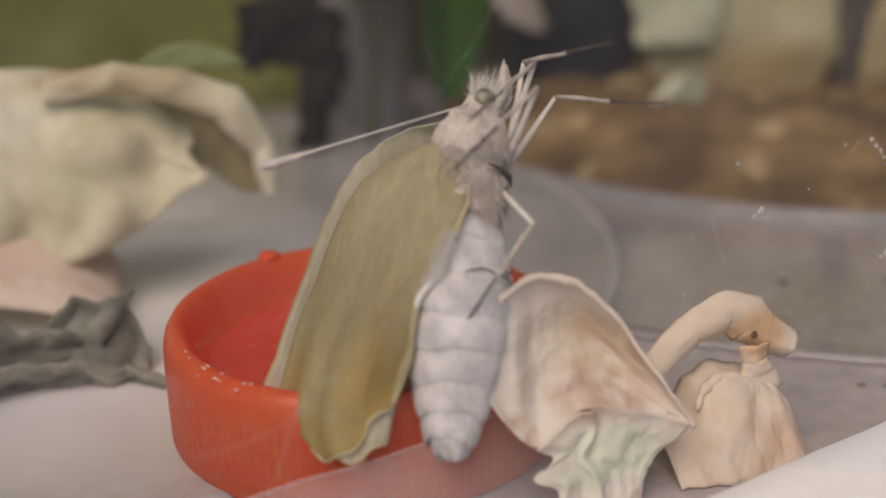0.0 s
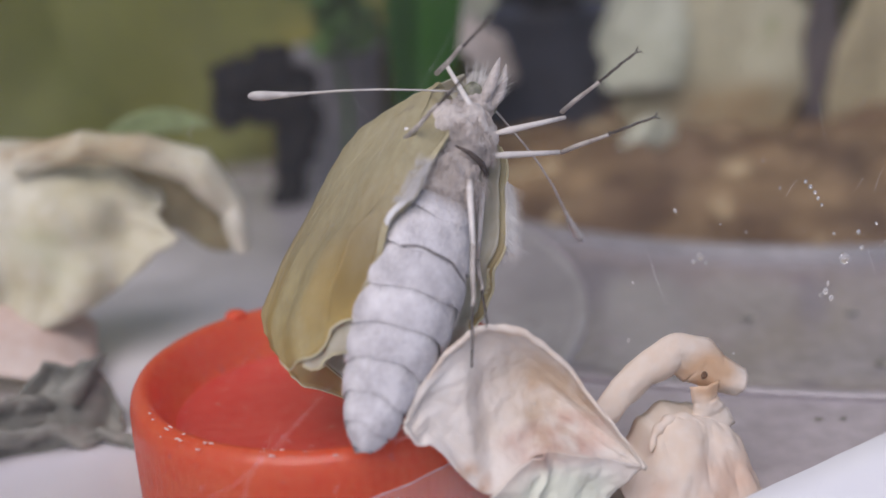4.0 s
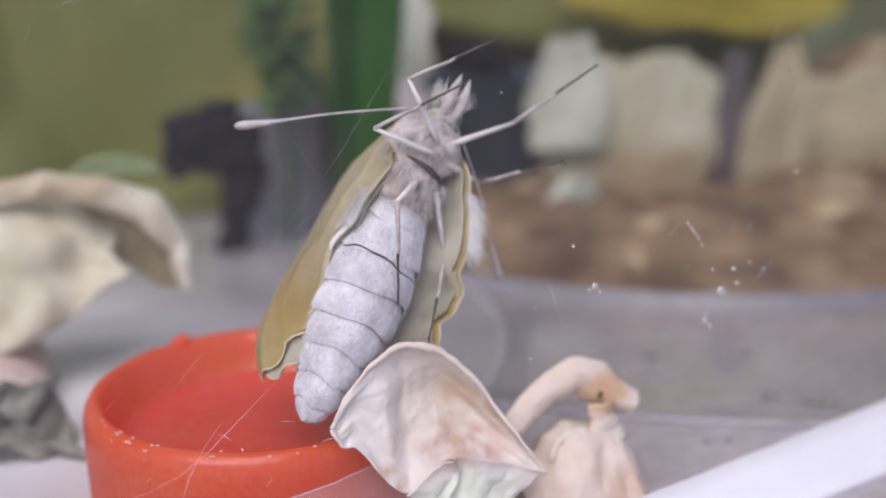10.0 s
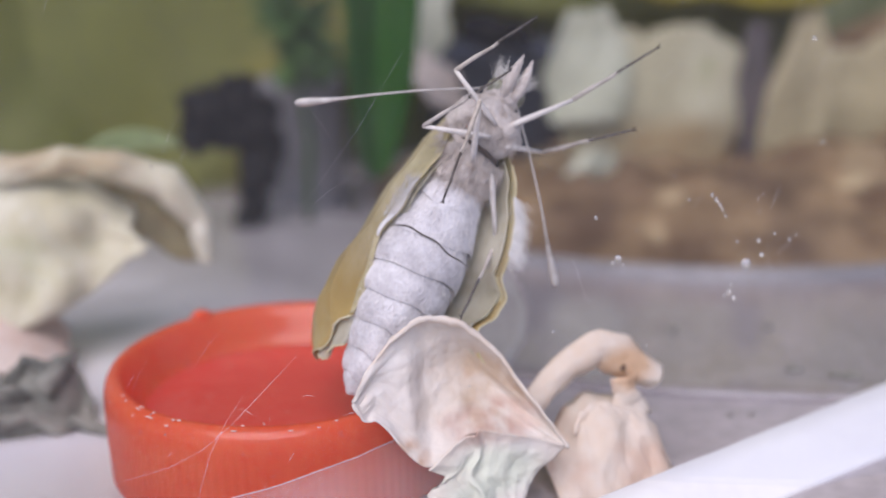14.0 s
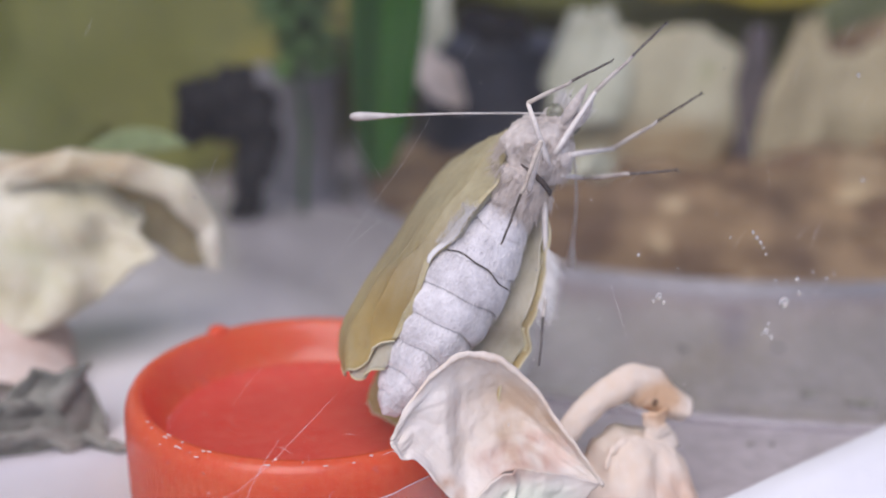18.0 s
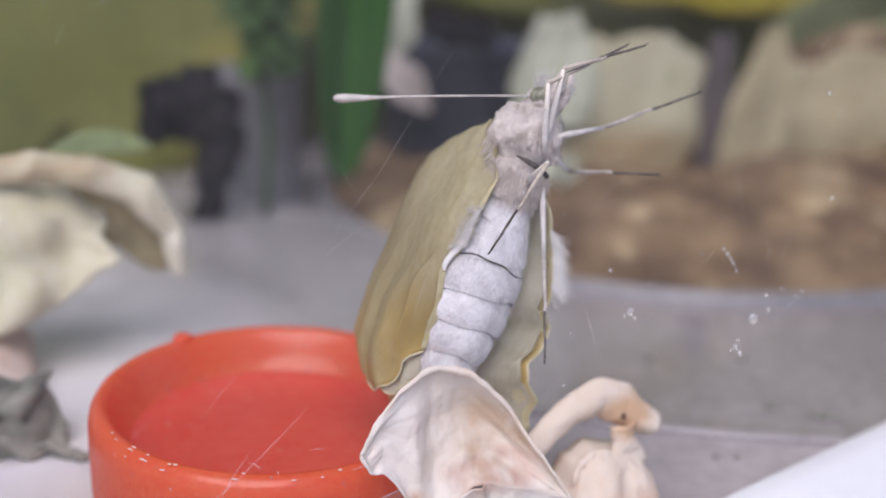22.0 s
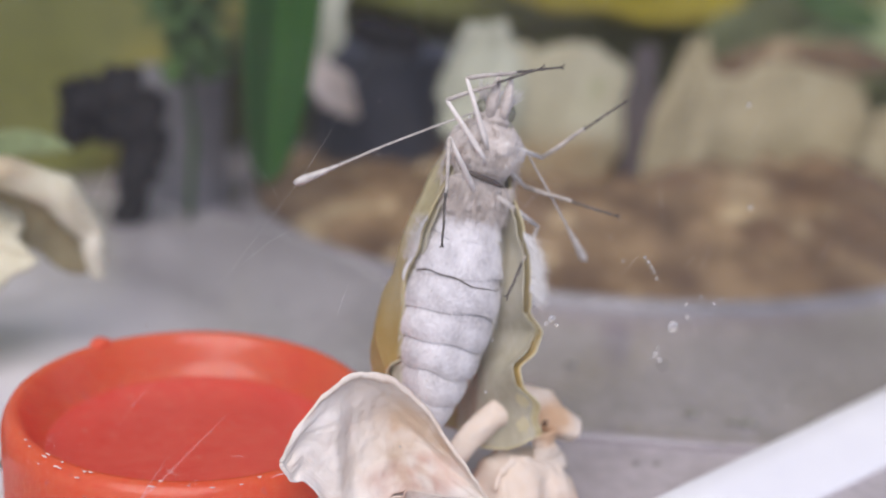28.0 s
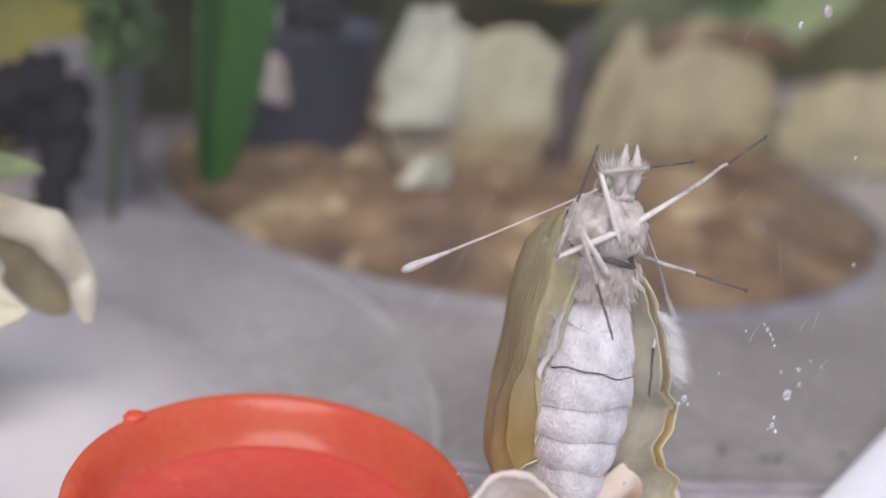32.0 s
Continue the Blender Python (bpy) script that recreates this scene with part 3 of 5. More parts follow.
def blade(name, mat, base, tip, width, bend, label, category, twist=0.0, curl_up=0.0, n=24, group="", blunt=0.6, ragged=0.0, vee=0.0):
    """A bent leaf from base to tip (world millimetres), with a rounded outline, a rib and wavy edges."""
    a, b = Vector(base), Vector(tip)
    d = b - a
    side = d.cross(Vector((0, 1, 0))).normalized()
    out = Vector(bend)
    def fn(u, v):
        w = width * (math.sin(math.pi * min(1, 0.06 + 0.94 * u)) ** blunt) * (1 + ragged * noise.noise((u * 4, width, 1.5)))
        s = (v - 0.5) * 2
        q = twist * u
        sd = side * math.cos(q) + d.normalized().cross(side) * math.sin(q)
        p = d * u + out * (4 * u * (1 - u)) + sd * (s * w / 2 + ragged * 0.4 * width * noise.noise((u * 2.5, 7, width)))
        p += Vector((0, -1, 0)) * ((curl_up * s * s + vee * abs(s)) * w * 0.5) + Vector((0, 1, 0.3)) * (0.05 * width * noise.noise((u * 3, s * 2, width)))
        return p
    ob = part(name, grid(fn, n, 12, 0.35), mat)
    ob.location = a * MM
    return tagged(ob, label, category, group)


blade("hanging_blade", M_GREEN, (19.5, 86, 70), (16.2, 85.5, 9.6), 11.0, (0, 0, 0), "glossy green lance-shaped leaf hanging down", "leaf", vee=0.7, blunt=0.42, n=40)

# ferny sprig beside it
sprig = thing("herb_sprig", 9, 100, 0, "feathery dark green herb sprig", "herb")
part("stem", tube([(0, 0, 0.3), (1, 1, 14), (-1, 0, 28), (0, 0, 46)], [0.6, 0.5, 0.4, 0.3], 6), M_SPRIG, sprig)
rs = random.Random(5)
for k in range(90):
    z = 22 + k * 0.24
    q = rs.uniform(0, 2 * math.pi)
    L = rs.uniform(3.5, 7.5)
    dx, dy = math.cos(q) * L, math.sin(q) * L
    pts = [(0, 0, z), (dx * 0.5, dy * 0.5, z + 0.8), (dx, dy, z + rs.uniform(-1, 2))]
    bm = tube(pts, [0.3, 1.25, 0.2], 5)
    part("leaflet", bm, M_SPRIG, sprig)

# wilted pale leaf with a rolled edge
wilt = thing("wilted_leaf", -24, 52, 0, "pale yellow-green wilted leaf with a rolled brown edge", "leaf")
def wilt_face(u, v):
    x = -22 + 27 * u + 1.5 * noise.noise((v * 3, 1, 4))
    top = spline([(0, 22.0), (0.3, 22.6), (0.6, 21.6), (0.8, 19.6), (1, 15.5)], u)
    low = spline([(0, 4.0), (0.5, 5.5), (0.8, 8.5), (1, 12)], u)
    z = low + (top - low) * math.sin(math.pi / 2 * v) + 0.8 * noise.noise((u * 5, v * 3, 4))
    return (x, -7 + 9 * v * v + 2.0 * noise.noise((u * 4, v * 3, 9)) + 0.7 * noise.noise((u * 11, v * 6, 2)), z)
part("blade", grid(wilt_face, 50, 24, 0.4), M_LEAFPALE, wilt)
def arch(u, v):
    x = spline([(0, -8.0), (0.25, -2.0), (0.45, 3.6), (0.62, 8.6), (0.8, 11.6), (1, 12.2)], u)
    z = spline([(0, 21.3), (0.25, 21.9), (0.45, 21.0), (0.62, 18.8), (0.8, 14.4), (1, 9.8)], u)
    q = math.radians(-95 + 190 * v)
    r = spline([(0, 0.8), (0.3, 1.25), (0.65, 1.45), (0.85, 1.0), (1, 0.35)], u) * (1 + 0.25 * noise.noise((u * 7, 0, 5)))
    inward = Vector((-0.2 - 0.8 * u * u, 0, -1 + 0.7 * u * u)).normalized()
    return Vector((x, -3.4 - 2.4 * r * math.cos(q) * 0.5, z)) - inward * r * math.sin(q) + Vector((0, 0.5 * noise.noise((u * 8, v * 3, 6)), 0))
part("rolled_edge", grid(arch, 44, 14, 0.4), M_LEAFPALE, wilt, "pale rolled leaf edge with brown streaks")
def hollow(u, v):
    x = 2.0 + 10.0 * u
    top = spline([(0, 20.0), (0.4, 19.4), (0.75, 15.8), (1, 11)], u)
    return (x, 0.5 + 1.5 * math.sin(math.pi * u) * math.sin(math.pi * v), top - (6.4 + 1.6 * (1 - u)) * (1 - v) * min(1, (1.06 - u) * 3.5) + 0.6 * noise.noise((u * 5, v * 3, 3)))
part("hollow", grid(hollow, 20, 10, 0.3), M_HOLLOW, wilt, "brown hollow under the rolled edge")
blade("leaf_tip", M_LIGHTGREEN, (-24, 58, 20.6), (-13, 58, 21.2), 2.6, (0, 0, 1.2), "light green leaf lying behind the wilted one", "leaf")

# pinkish dried leaf lying low
def low_leaf(u, v):
    return (-15 + 26 * u, -7 + 14 * v + 2 * math.sin(u * 4), 0.3 + 11.5 * math.sin(math.pi * min(1, 0.1 + u * 0.85)) * (0.25 + 0.75 * v) + 1.2 * noise.noise((u * 5, v * 4, 2)) * v)
lowleaf = tagged(part("dried_leaf", grid(low_leaf, 28, 16, 0.4), M_PINK), "pinkish beige dried leaf on the base", "dried leaf")
lowleaf.location = (-38 * MM, 45 * MM, 1.0 * MM)

# dark crumbs of soil and stalk
soil = thing("soil_lump", -1, 98, 0, "black-brown crumbly soil lump with a bent stalk", "soil")
for k, (x, y, z, r) in enumerate(((-4.5, 0, 19, 3.6), (-0.5, 0, 20.5, 3.6), (2.6, 0, 17.5, 3.4), (3.4, 1, 13.0, 3.6), (2.4, 0, 9.4, 2.6), (-6.4, -1, 15.5, 2.2), (-1.6, 1, 16.2, 3.0), (1.8, 1, 6.0, 2.2), (1.4, 2, 2.4, 2.4))):
    ob = part("crumb", lump(r, r * 0.8, r * 1.05, 0.5, 2.0, 20 + k, 3), M_DARK, soil)
    ob.location = (x * MM, y * MM, z * MM)

# smoky tub
tub = thing("smoky_tub", 11, 115, 0, "smoky grey translucent plastic tub", "tub")
part("wall", lathe([(6.6, 0.05), (6.8, 0.6), (7.1, 20), (7.5, 20.6), (7.4, 21.2), (6.8, 21.2), (6.6, 20), (6.2, 1.0), (1, 0.9)], 48), M_SMOKE, tub)

# dark blue pot
pot = thing("dark_pot", 47.5, 121, 0, "dark blue-grey plant pot", "pot")
part("wall", lathe([(11.4, 0.05), (11.8, 0.6), (12.8, 23.0), (13.0, 23.6), (12.9, 24.1), (12.4, 24.0), (12.2, 22), (1, 21.5)], 64), M_NAVY, pot)
for k, (x, z, r) in enumerate(((-1, 26, 3.2), (-4, 27, 2.4), (4, 25, 3.0))):
    part("soil", lump(r, r, r * 1.1, 0.4, 2, 50 + k, 3), M_DARK, pot).location = (x * MM, 0, z * MM)
blade("pale_petal", M_PETAL, (27.0, 104, 25.5), (36.4, 104, 15.2), 6.0, (-1.2, -2, 0.6), "pale pinkish white wilted petal", "petal", curl_up=0.3, ragged=0.35)
blade("pale_petal", M_PALE, (31, 106, 40), (28.5, 105, 22.5), 7.5, (1, -2, 0), "pale greenish white wilted petal", "petal", curl_up=0.2, ragged=0.35)

# pale leaves standing in the litter
crumple("cream_leaf", M_PALE, 45.5, 59, 14, 31, 92, "creamy green wilted leaf standing upright", "leaf", 3.3)
crumple("cream_leaf", M_CREAM, 50, 81, 3, 28, 95, "creamy yellow crumpled leaf in the litter", "leaf", 5.1, 3.0)
crumple("cream_leaf", M_PALE, 45, 54, 3, 10.5, 87, "small pale wilted leaf on the litter", "leaf", 8.7, 1.5, 0.5)
crumple("tan_leaf", M_TAN, 81.5, 93, 1, 28, 90, "tan dry leaf standing upright", "leaf", 1.2, 2.5, 0.4)
crumple("tan_leaf", M_TAN, 89, 134, 1, 24, 96, "large tan dry leaf in the litter", "leaf", 6.4, 4.0)
crumple("tan_leaf", M_TAN, 126, 172, 1, 20, 88, "large tan dry leaf in the litter", "leaf", 9.9, 4.0)
blade("brown_stalk", M_STALK, (81.5, 93, 3), (83.5, 95, 28), 6.0, (0, 0, 0), "dark brown withered stalk", "stalk", blunt=0.2, ragged=0.3)
blade("brown_leaf", M_BROWN, (96, 100, 22), (150, 104, 22), 8, (0, 0, 2), "dark brown withered leaf", "leaf", ragged=0.4)

# large green leaves beyond
blade("olive_leaf", M_OLIVE, (-60, 138, 2), (34, 142, 60), 92, (-6, 0, 10), "large olive green leaf leaning over", "leaf", curl_up=0.1)
blade("olive_leaf", M_OLIVE, (-62, 128, -1), (-8, 150, 30), 44, (0, -3, 6), "large olive green leaf leaning over", "leaf", curl_up=0.1)
blade("olive_leaf", M_OLIVE, (28, 132, 45), (150, 136, 41), 42, (0, 0, 3), "large olive green leaf leaning over", "leaf", curl_up=0.1, ragged=0.2)
blade("olive_leaf", M_OLIVE, (70, 150, -6), (210, 140, 40), 60, (0, 0, 10), "large olive green leaf leaning over", "leaf", curl_up=0.1)
blade("yellow_leaf", M_YELLOW, (66, 126, 38), (128, 128, 32), 17, (0, 0, 2), "yellowing olive leaf hanging behind", "leaf", ragged=0.3)
blade("grey_green_leaf", M_GREYGREEN, (112, 126, 16), (160, 128, 33), 15, (0, 0, 4), "dull grey-green leaf behind the dry ones", "leaf", ragged=0.3)
blade("light_green_leaf", M_LIGHTGREEN, (128, 122, 14), (190, 124, 30), 15, (0, 0, 3), "dull light green leaf behind the dry ones", "leaf", ragged=0.3)
blade("green_leaf", M_SPRIG, (132, 119, 36), (156, 119, 29), 7, (0, 0, -1), "small dark green leaf hanging behind", "leaf", ragged=0.2)
backdrop = tagged(part("backdrop", grid(lambda u, v: (-700 + 1500 * u, 178 + 20 * math.sin(u * 9), 420 * v), 60, 6, 2), M_OLIVE), "olive green foliage far behind", "foliage", kind="structure")

# ---- drops, specks and scratches on the pane ----
rp = random.Random(9)
def on_pane(x, z, off=-0.3):
    return Vector((x, wall_y(z) - wall_y(0) + off, z))
def drop(x, z, r, name="drop"):
    bm = lump(r, r * 0.6, r * 1.15, 0.15, 1.4, x, 2)
    ob = part(name, bm, M_WATER, box)
    ob.location = on_pane(x, z, -0.05 - r * 0.35) * MM
for x, z, r in ((24.7, 17.6, 0.36), (26.2, 18.1, 0.16), (26.1, 19.2, 0.15), (24.2, 19.3, 0.1), (27.6, 19.6, 0.1), (28.8, 19.0, 0.12), (29.5, 19.3, 0.09), (14.0, 19.1, 0.24), (13.5, 18.8, 0.14),
                (14.4, 18.6, 0.12), (23.0, 15.6, 0.2), (23.4, 15.1, 0.17), (23.3, 16.1, 0.13), (22.6, 15.4, 0.1), (22.8, 22.6, 0.14), (23.1, 22.2, 0.12), (23.3, 21.8, 0.11), (23.5, 21.3, 0.1), (22.5, 23.0, 0.12),
                (33.1, 34.2, 0.16), (12.6, 22.2, 0.12), (30, 45, 0.4), (27, 44, 0.25), (20.5, 22.8, 0.08), (17.6, 20.2, 0.07), (9.0, 18.0, 0.08), (32.8, 26.2, 0.14), (8.2, 14.4, 0.09)):
    drop(x, z, r * 1.15)
for k in range(170):
    x, z = rp.uniform(-34, 44), rp.uniform(9, 46)
    drop(x, z, 0.02 + 0.07 * rp.random() ** 3, "speck")
def scratch(pts, r):
    part("scratch", tube([on_pane(x, z, -0.28) for x, z in pts], [r * 0.4] + [r] * (len(pts) - 2) + [r * 0.3], 5), M_SCRATCH, box, "pale fine scratch")
scratch(((-23.5, 8.6), (-20.5, 9.0), (-18.2, 9.8), (-16, 11.2), (-13.5, 13.2), (-11, 15.2)), 0.010)
scratch(((-19.6, 4.6), (-18.6, 7.2), (-17.6, 9.6), (-16.4, 11.4), (-15.0, 13.0)), 0.010)
scratch(((-24, 4.5), (-21.5, 5.4), (-20.4, 5.2)), 0.035)
scratch(((-11, 23.5), (-5, 30), (1.5, 38.5)), 0.005)
for k in range(9):
    x, z = rp.uniform(-24, -6), rp.uniform(5, 15)
    dx, dz = rp.uniform(-1.2, 1.2), rp.uniform(-0.5, 0.9)
    scratch(((x, z), (x + dx * 0.5, z + dz * 0.5 + 0.1), (x + dx, z + dz)), rp.uniform(0.008, 0.018))

for k in range(34):
    x, z, L, q = rp.uniform(-28, 40), rp.uniform(14, 44), rp.uniform(0.6, 5), rp.gauss(0.9, 0.5)
    scratch(((x, z), (x + L * 0.5 * math.cos(q), z + L * 0.5 * math.sin(q) + 0.05 * L), (x + L * math.cos(q), z + L * math.sin(q))), rp.uniform(0.003, 0.007))

# crumbs on the base
crumbs = []
for x, y, r in ((41.2, 17.5, 0.9), (45, 13.8, 1.1), (44, 14.6, 0.8), (30, 10.5, 0.35), (31.8, 9.8, 0.35), (-30, 12, 0.4), (-28, 40, 0.6), (16, 40, 0.6), (-26, 18, 0.35), (46, 30, 0.7), (36, 33, 0.6), (52, 12, 0.6)):
    c = tagged(part("crumb", lump(r, r * 0.7, r * 0.35, 0.5, 2, x, 2), M_CLUMP), "small dark purplish crumb on the base", "crumb", "crumbs on the base")
    c.location = (x * MM, y * MM, (0.6 if math.hypot(x - PX, y - PY) < 113 else 0.1) * MM)


# ---- butterfly ----
M_FUR = surface("grey_white_fur", (0.44, 0.39, 0.36), (0.62, 0.56, 0.52), 500, 0.85, 0.6, 2500, sheen=0.3)
M_SEGMENT = surface("white_scaled_skin", (0.48, 0.46, 0.48), (0.74, 0.72, 0.74), 520, 0.8, 0.7, 3500, sheen=0.3, spots=(0.40, 0.38, 0.40), spot_scale=4200, spot_at=0.64)
M_HAIR = surface("white_hair", (0.80, 0.78, 0.76), (0.90, 0.88, 0.86), 500, 0.7, 0.1, translucent=0.45)
M_TUFT = surface("white_tuft", (0.82, 0.81, 0.80), (0.92, 0.91, 0.90), 600, 0.8, 0.3, 2500, translucent=0.3)
M_DOWN = surface("beige_down", (0.52, 0.46, 0.42), (0.70, 0.64, 0.60), 260, 0.8, 0.1, translucent=0.3)
M_TIBIA = surface("grey_shank", (0.34, 0.30, 0.27), (0.60, 0.56, 0.52), 500, 0.7, 0.3)
def wing_material():
    """Soft olive wing: streaks along its length, browner and then golden towards the outer margin."""
    m = surface("olive_wing", (0.53, 0.47, 0.27), (0.73, 0.67, 0.46), 90, 0.6, 0.15, 1800, translucent=0.55, stretch=(1, 1, 0.5))
    n, link = m.node_tree.nodes, m.node_tree.links.new
    co, sep = n.new("ShaderNodeTexCoord"), n.new("ShaderNodeSeparateXYZ")
    link(co.outputs["Object"], sep.inputs[0])
    mp, streak = n.new("ShaderNodeMapping"), n.new("ShaderNodeTexNoise")
    mp.inputs["Scale"].default_value = (1, 1, 0.16)
    link(co.outputs["Object"], mp.inputs[0])
    link(mp.outputs[0], streak.inputs["Vector"])
    streak.inputs["Scale"].default_value, streak.inputs["Detail"].default_value = 190, 3
    old = next(k.from_socket for k in m.node_tree.links if k.to_socket.name == "Base Color")
    for lo, hi, tone, power, low, high in ((-0.004, -0.013, (0.44, 0.30, 0.10), 0.85, 0.33, 0.56), (-0.010, -0.0175, (0.84, 0.63, 0.18), 0.75, 0.2, 0.5)):
        rg, mul, mx = n.new("ShaderNodeMapRange"), n.new("ShaderNodeMath"), n.new("ShaderNodeMix")
        rg.inputs["From Min"].default_value, rg.inputs["From Max"].default_value = lo, hi
        link(sep.outputs["Z"], rg.inputs["Value"])
        cut = n.new("ShaderNodeMapRange")
        cut.inputs["From Min"].default_value, cut.inputs["From Max"].default_value = low, high
        cut.inputs["To Max"].default_value = power
        link(streak.outputs["Fac"], cut.inputs["Value"])
        mul.operation = "MULTIPLY"
        link(rg.outputs[0], mul.inputs[0])
        link(cut.outputs[0], mul.inputs[1])
        mx.data_type = "RGBA"
        mx.inputs[7].default_value = (*tone, 1)
        link(mul.outputs[0], mx.inputs[0])
        link(old, mx.inputs[6])
        old = mx.outputs[2]
    link(old, n["Principled BSDF"].inputs["Base Color"])
    link(old, n["Translucent BSDF"].inputs["Color"])
    return m


M_WING = wing_material()
M_WINGPALE = surface("whitish_wing", (0.58, 0.55, 0.42), (0.76, 0.73, 0.62), 200, 0.6, 0.15, 1800, translucent=0.5, stretch=(1, 1, 0.4))
M_WINGEDGE = surface("yellow_wing_edge", (0.72, 0.65, 0.40), (0.82, 0.77, 0.56), 300, 0.6, 0.2, 1800, translucent=0.3)
M_WINGHEM = surface("pale_wing_hem", (0.52, 0.45, 0.25), (0.68, 0.61, 0.40), 300, 0.6, 0.2, 1800, translucent=0.35)
M_LEGPALE = surface("white_leg", (0.62, 0.58, 0.55), (0.78, 0.74, 0.70), 900, 0.7, 0.3)
M_CLUB = surface("grey_white_club", (0.44, 0.41, 0.39), (0.62, 0.59, 0.56), 900, 0.7, 0.3)
M_LEGDARK = surface("dark_leg", (0.03, 0.025, 0.022), (0.13, 0.11, 0.10), 600, 0.6, 0.3)
M_EYE = surface("greenish_eye", (0.13, 0.13, 0.09), (0.28, 0.28, 0.21), 2500, 0.4, 0.1, coat=0.15)
M_CREASE = surface("dark_crease", (0.05, 0.035, 0.03), (0.10, 0.08, 0.07), 900, 0.8, 0.2)

moth = thing("butterfly", 0, 0, 0, "pale grey newly hatched butterfly with soft olive wings on the pane", "butterfly")

# abdomen: overlapping rings, each a little barrel
ABD = ((-2.2, 2.0), (-4.4, 2.85), (-7.2, 3.6), (-10.0, 3.75), (-12.6, 3.35), (-15.0, 2.75), (-17.2, 2.2), (-19.1, 1.65), (-20.3, 0.9))
rings = []
def bend(z):
    return 0.0006 * (z + 2) ** 2
for k, ((z0, r0), (z1, r1)) in enumerate(zip(ABD, ABD[1:])):
    def ring(u, v, z0=z0, r0=r0, z1=z1, r1=r1, k=k):
        q = 2 * math.pi * v
        u = -0.3 + 1.3 * u
        e = u * 1.10 + 0.1 * math.sin(math.pi * max(0, u))
        r = (r0 + (r1 - r0) * u) * (0.845 + 0.19 * math.sin(math.pi * min(1, 0.1 + 0.66 * max(0, u))) ** 0.8) * (1 + 0.5 * min(0, u))
        z = z0 + (z1 - z0) * e + 0.22 * math.cos(2 * q + 0.5 + k) + 0.1 * math.sin(5 * q + 2 * k)
        wob = 1 + 0.025 * noise.noise((3 * math.cos(q), 3 * math.sin(q), z * 0.9))
        return (r * wob * math.cos(q), r * wob * math.sin(q) * 0.95 - 0.4 + bend(z) * 3, z)
    rings.append((part("abdomen_ring", grid(ring, 18, 40, closed=True), M_SEGMENT, moth), z0, 0.0))
part("abdomen_core", tube([(0, -0.4 + bend(z) * 3, z) for z, q in ABD[:6]], [q * 0.85 for z, q in ABD[:6]], 24), M_SEGMENT, moth)
for z, w in ((-7.75, 0.06),):
    r = spline([(-x, y) for x, y in ABD], -z)
    rings.append((part("belly_crease", tube([(r * 1.0 * math.sin(q), r * 0.97 * math.cos(q) - 0.4, z + 0.3 * math.sin(q * 2.5) + 0.08 * math.sin(q * 9)) for q in (-1.0 + 2.2 * i / 16 for i in range(17))], [0.03] + [w] * 15 + [0.03], 5), M_CREASE, moth, "dark crease between two rings"), ABD[2][0], 0.0))
rings.append((part("tail_tip", lump(0.98, 0.92, 0.9, 0.15, 2, 3, 3), M_SEGMENT, moth), -19.0, -19.7))

# thorax in two furry lobes with a dark crease between them
part("thorax", lump(2.95, 2.6, 2.55, 0.14, 2.5, 8, 5), M_FUR, moth).location = (0, -0.45 * MM, 2.15 * MM)
part("hind_thorax", lump(2.8, 2.5, 2.55, 0.14, 2.5, 12, 5), M_FUR, moth).location = (0, -0.5 * MM, -1.75 * MM)
part("crease", tube([(1.9, 1.3, 0.45), (1.1, 2.05, 0.3), (0, 2.3, 0.12), (-1.1, 2.1, -0.1), (-1.8, 1.35, -0.3)], [0.06, 0.2, 0.24, 0.2, 0.06], 6), M_CREASE, moth, "dark crease across the breast")

# head with eyes, feelers' sockets and a bristly brush
part("head", lump(1.45, 1.35, 1.25, 0.12, 2.5, 15, 4), M_FUR, moth).location = (0, 0.1 * MM, 4.9 * MM)
for s in (1, -1):
    part("eye", lump(0.66, 0.75, 0.8, 0.03, 1, 1, 4), M_EYE, moth, "greenish grey round eye").location = (s * 0.95 * MM, 0.35 * MM, 5.2 * MM)
    bm = tube([(s * 0.4, 1.0, 4.6), (s * 0.55, 1.4, 5.8), (s * 0.5, 1.4, 7.2), (s * 0.42, 1.3, 8.3)], [0.34, 0.48, 0.32, 0.04], 7)
    part("palp", bm, M_FUR, moth, "hairy pointed mouth feeler")


def fur(name, spots_fn, count, length, width, mat, seed, label=""):
    """Many thin tapering hairs; spots_fn gives a root and a direction."""
    r = random.Random(seed)
    vs, fs = [], []
    for _ in range(count):
        p, d = spots_fn(r)
        d = (d + Vector((r.gauss(0, 0.22), r.gauss(0, 0.22), r.gauss(0, 0.22)))).normalized() * length * r.uniform(0.5, 1.2)
        s = d.orthogonal().normalized()
        s.rotate(Matrix.Rotation(r.uniform(0, 6.28), 3, d))
        k = len(vs)
        vs += [(p + s * width) * MM, (p - s * width) * MM, (p + d * 0.6 + s * width * 0.6) * MM, (p + d) * MM]
        fs += [(k, k + 1, k + 2), (k + 1, k + 3, k + 2)]
    me = bpy.data.meshes.new(name)
    me.from_pydata(vs, [], fs)
    me.materials.append(mat)
    ob = new(name, me)
    ob.parent = moth
    if label:
        ob["label"] = label
    return tagged(ob, kind="stuff")


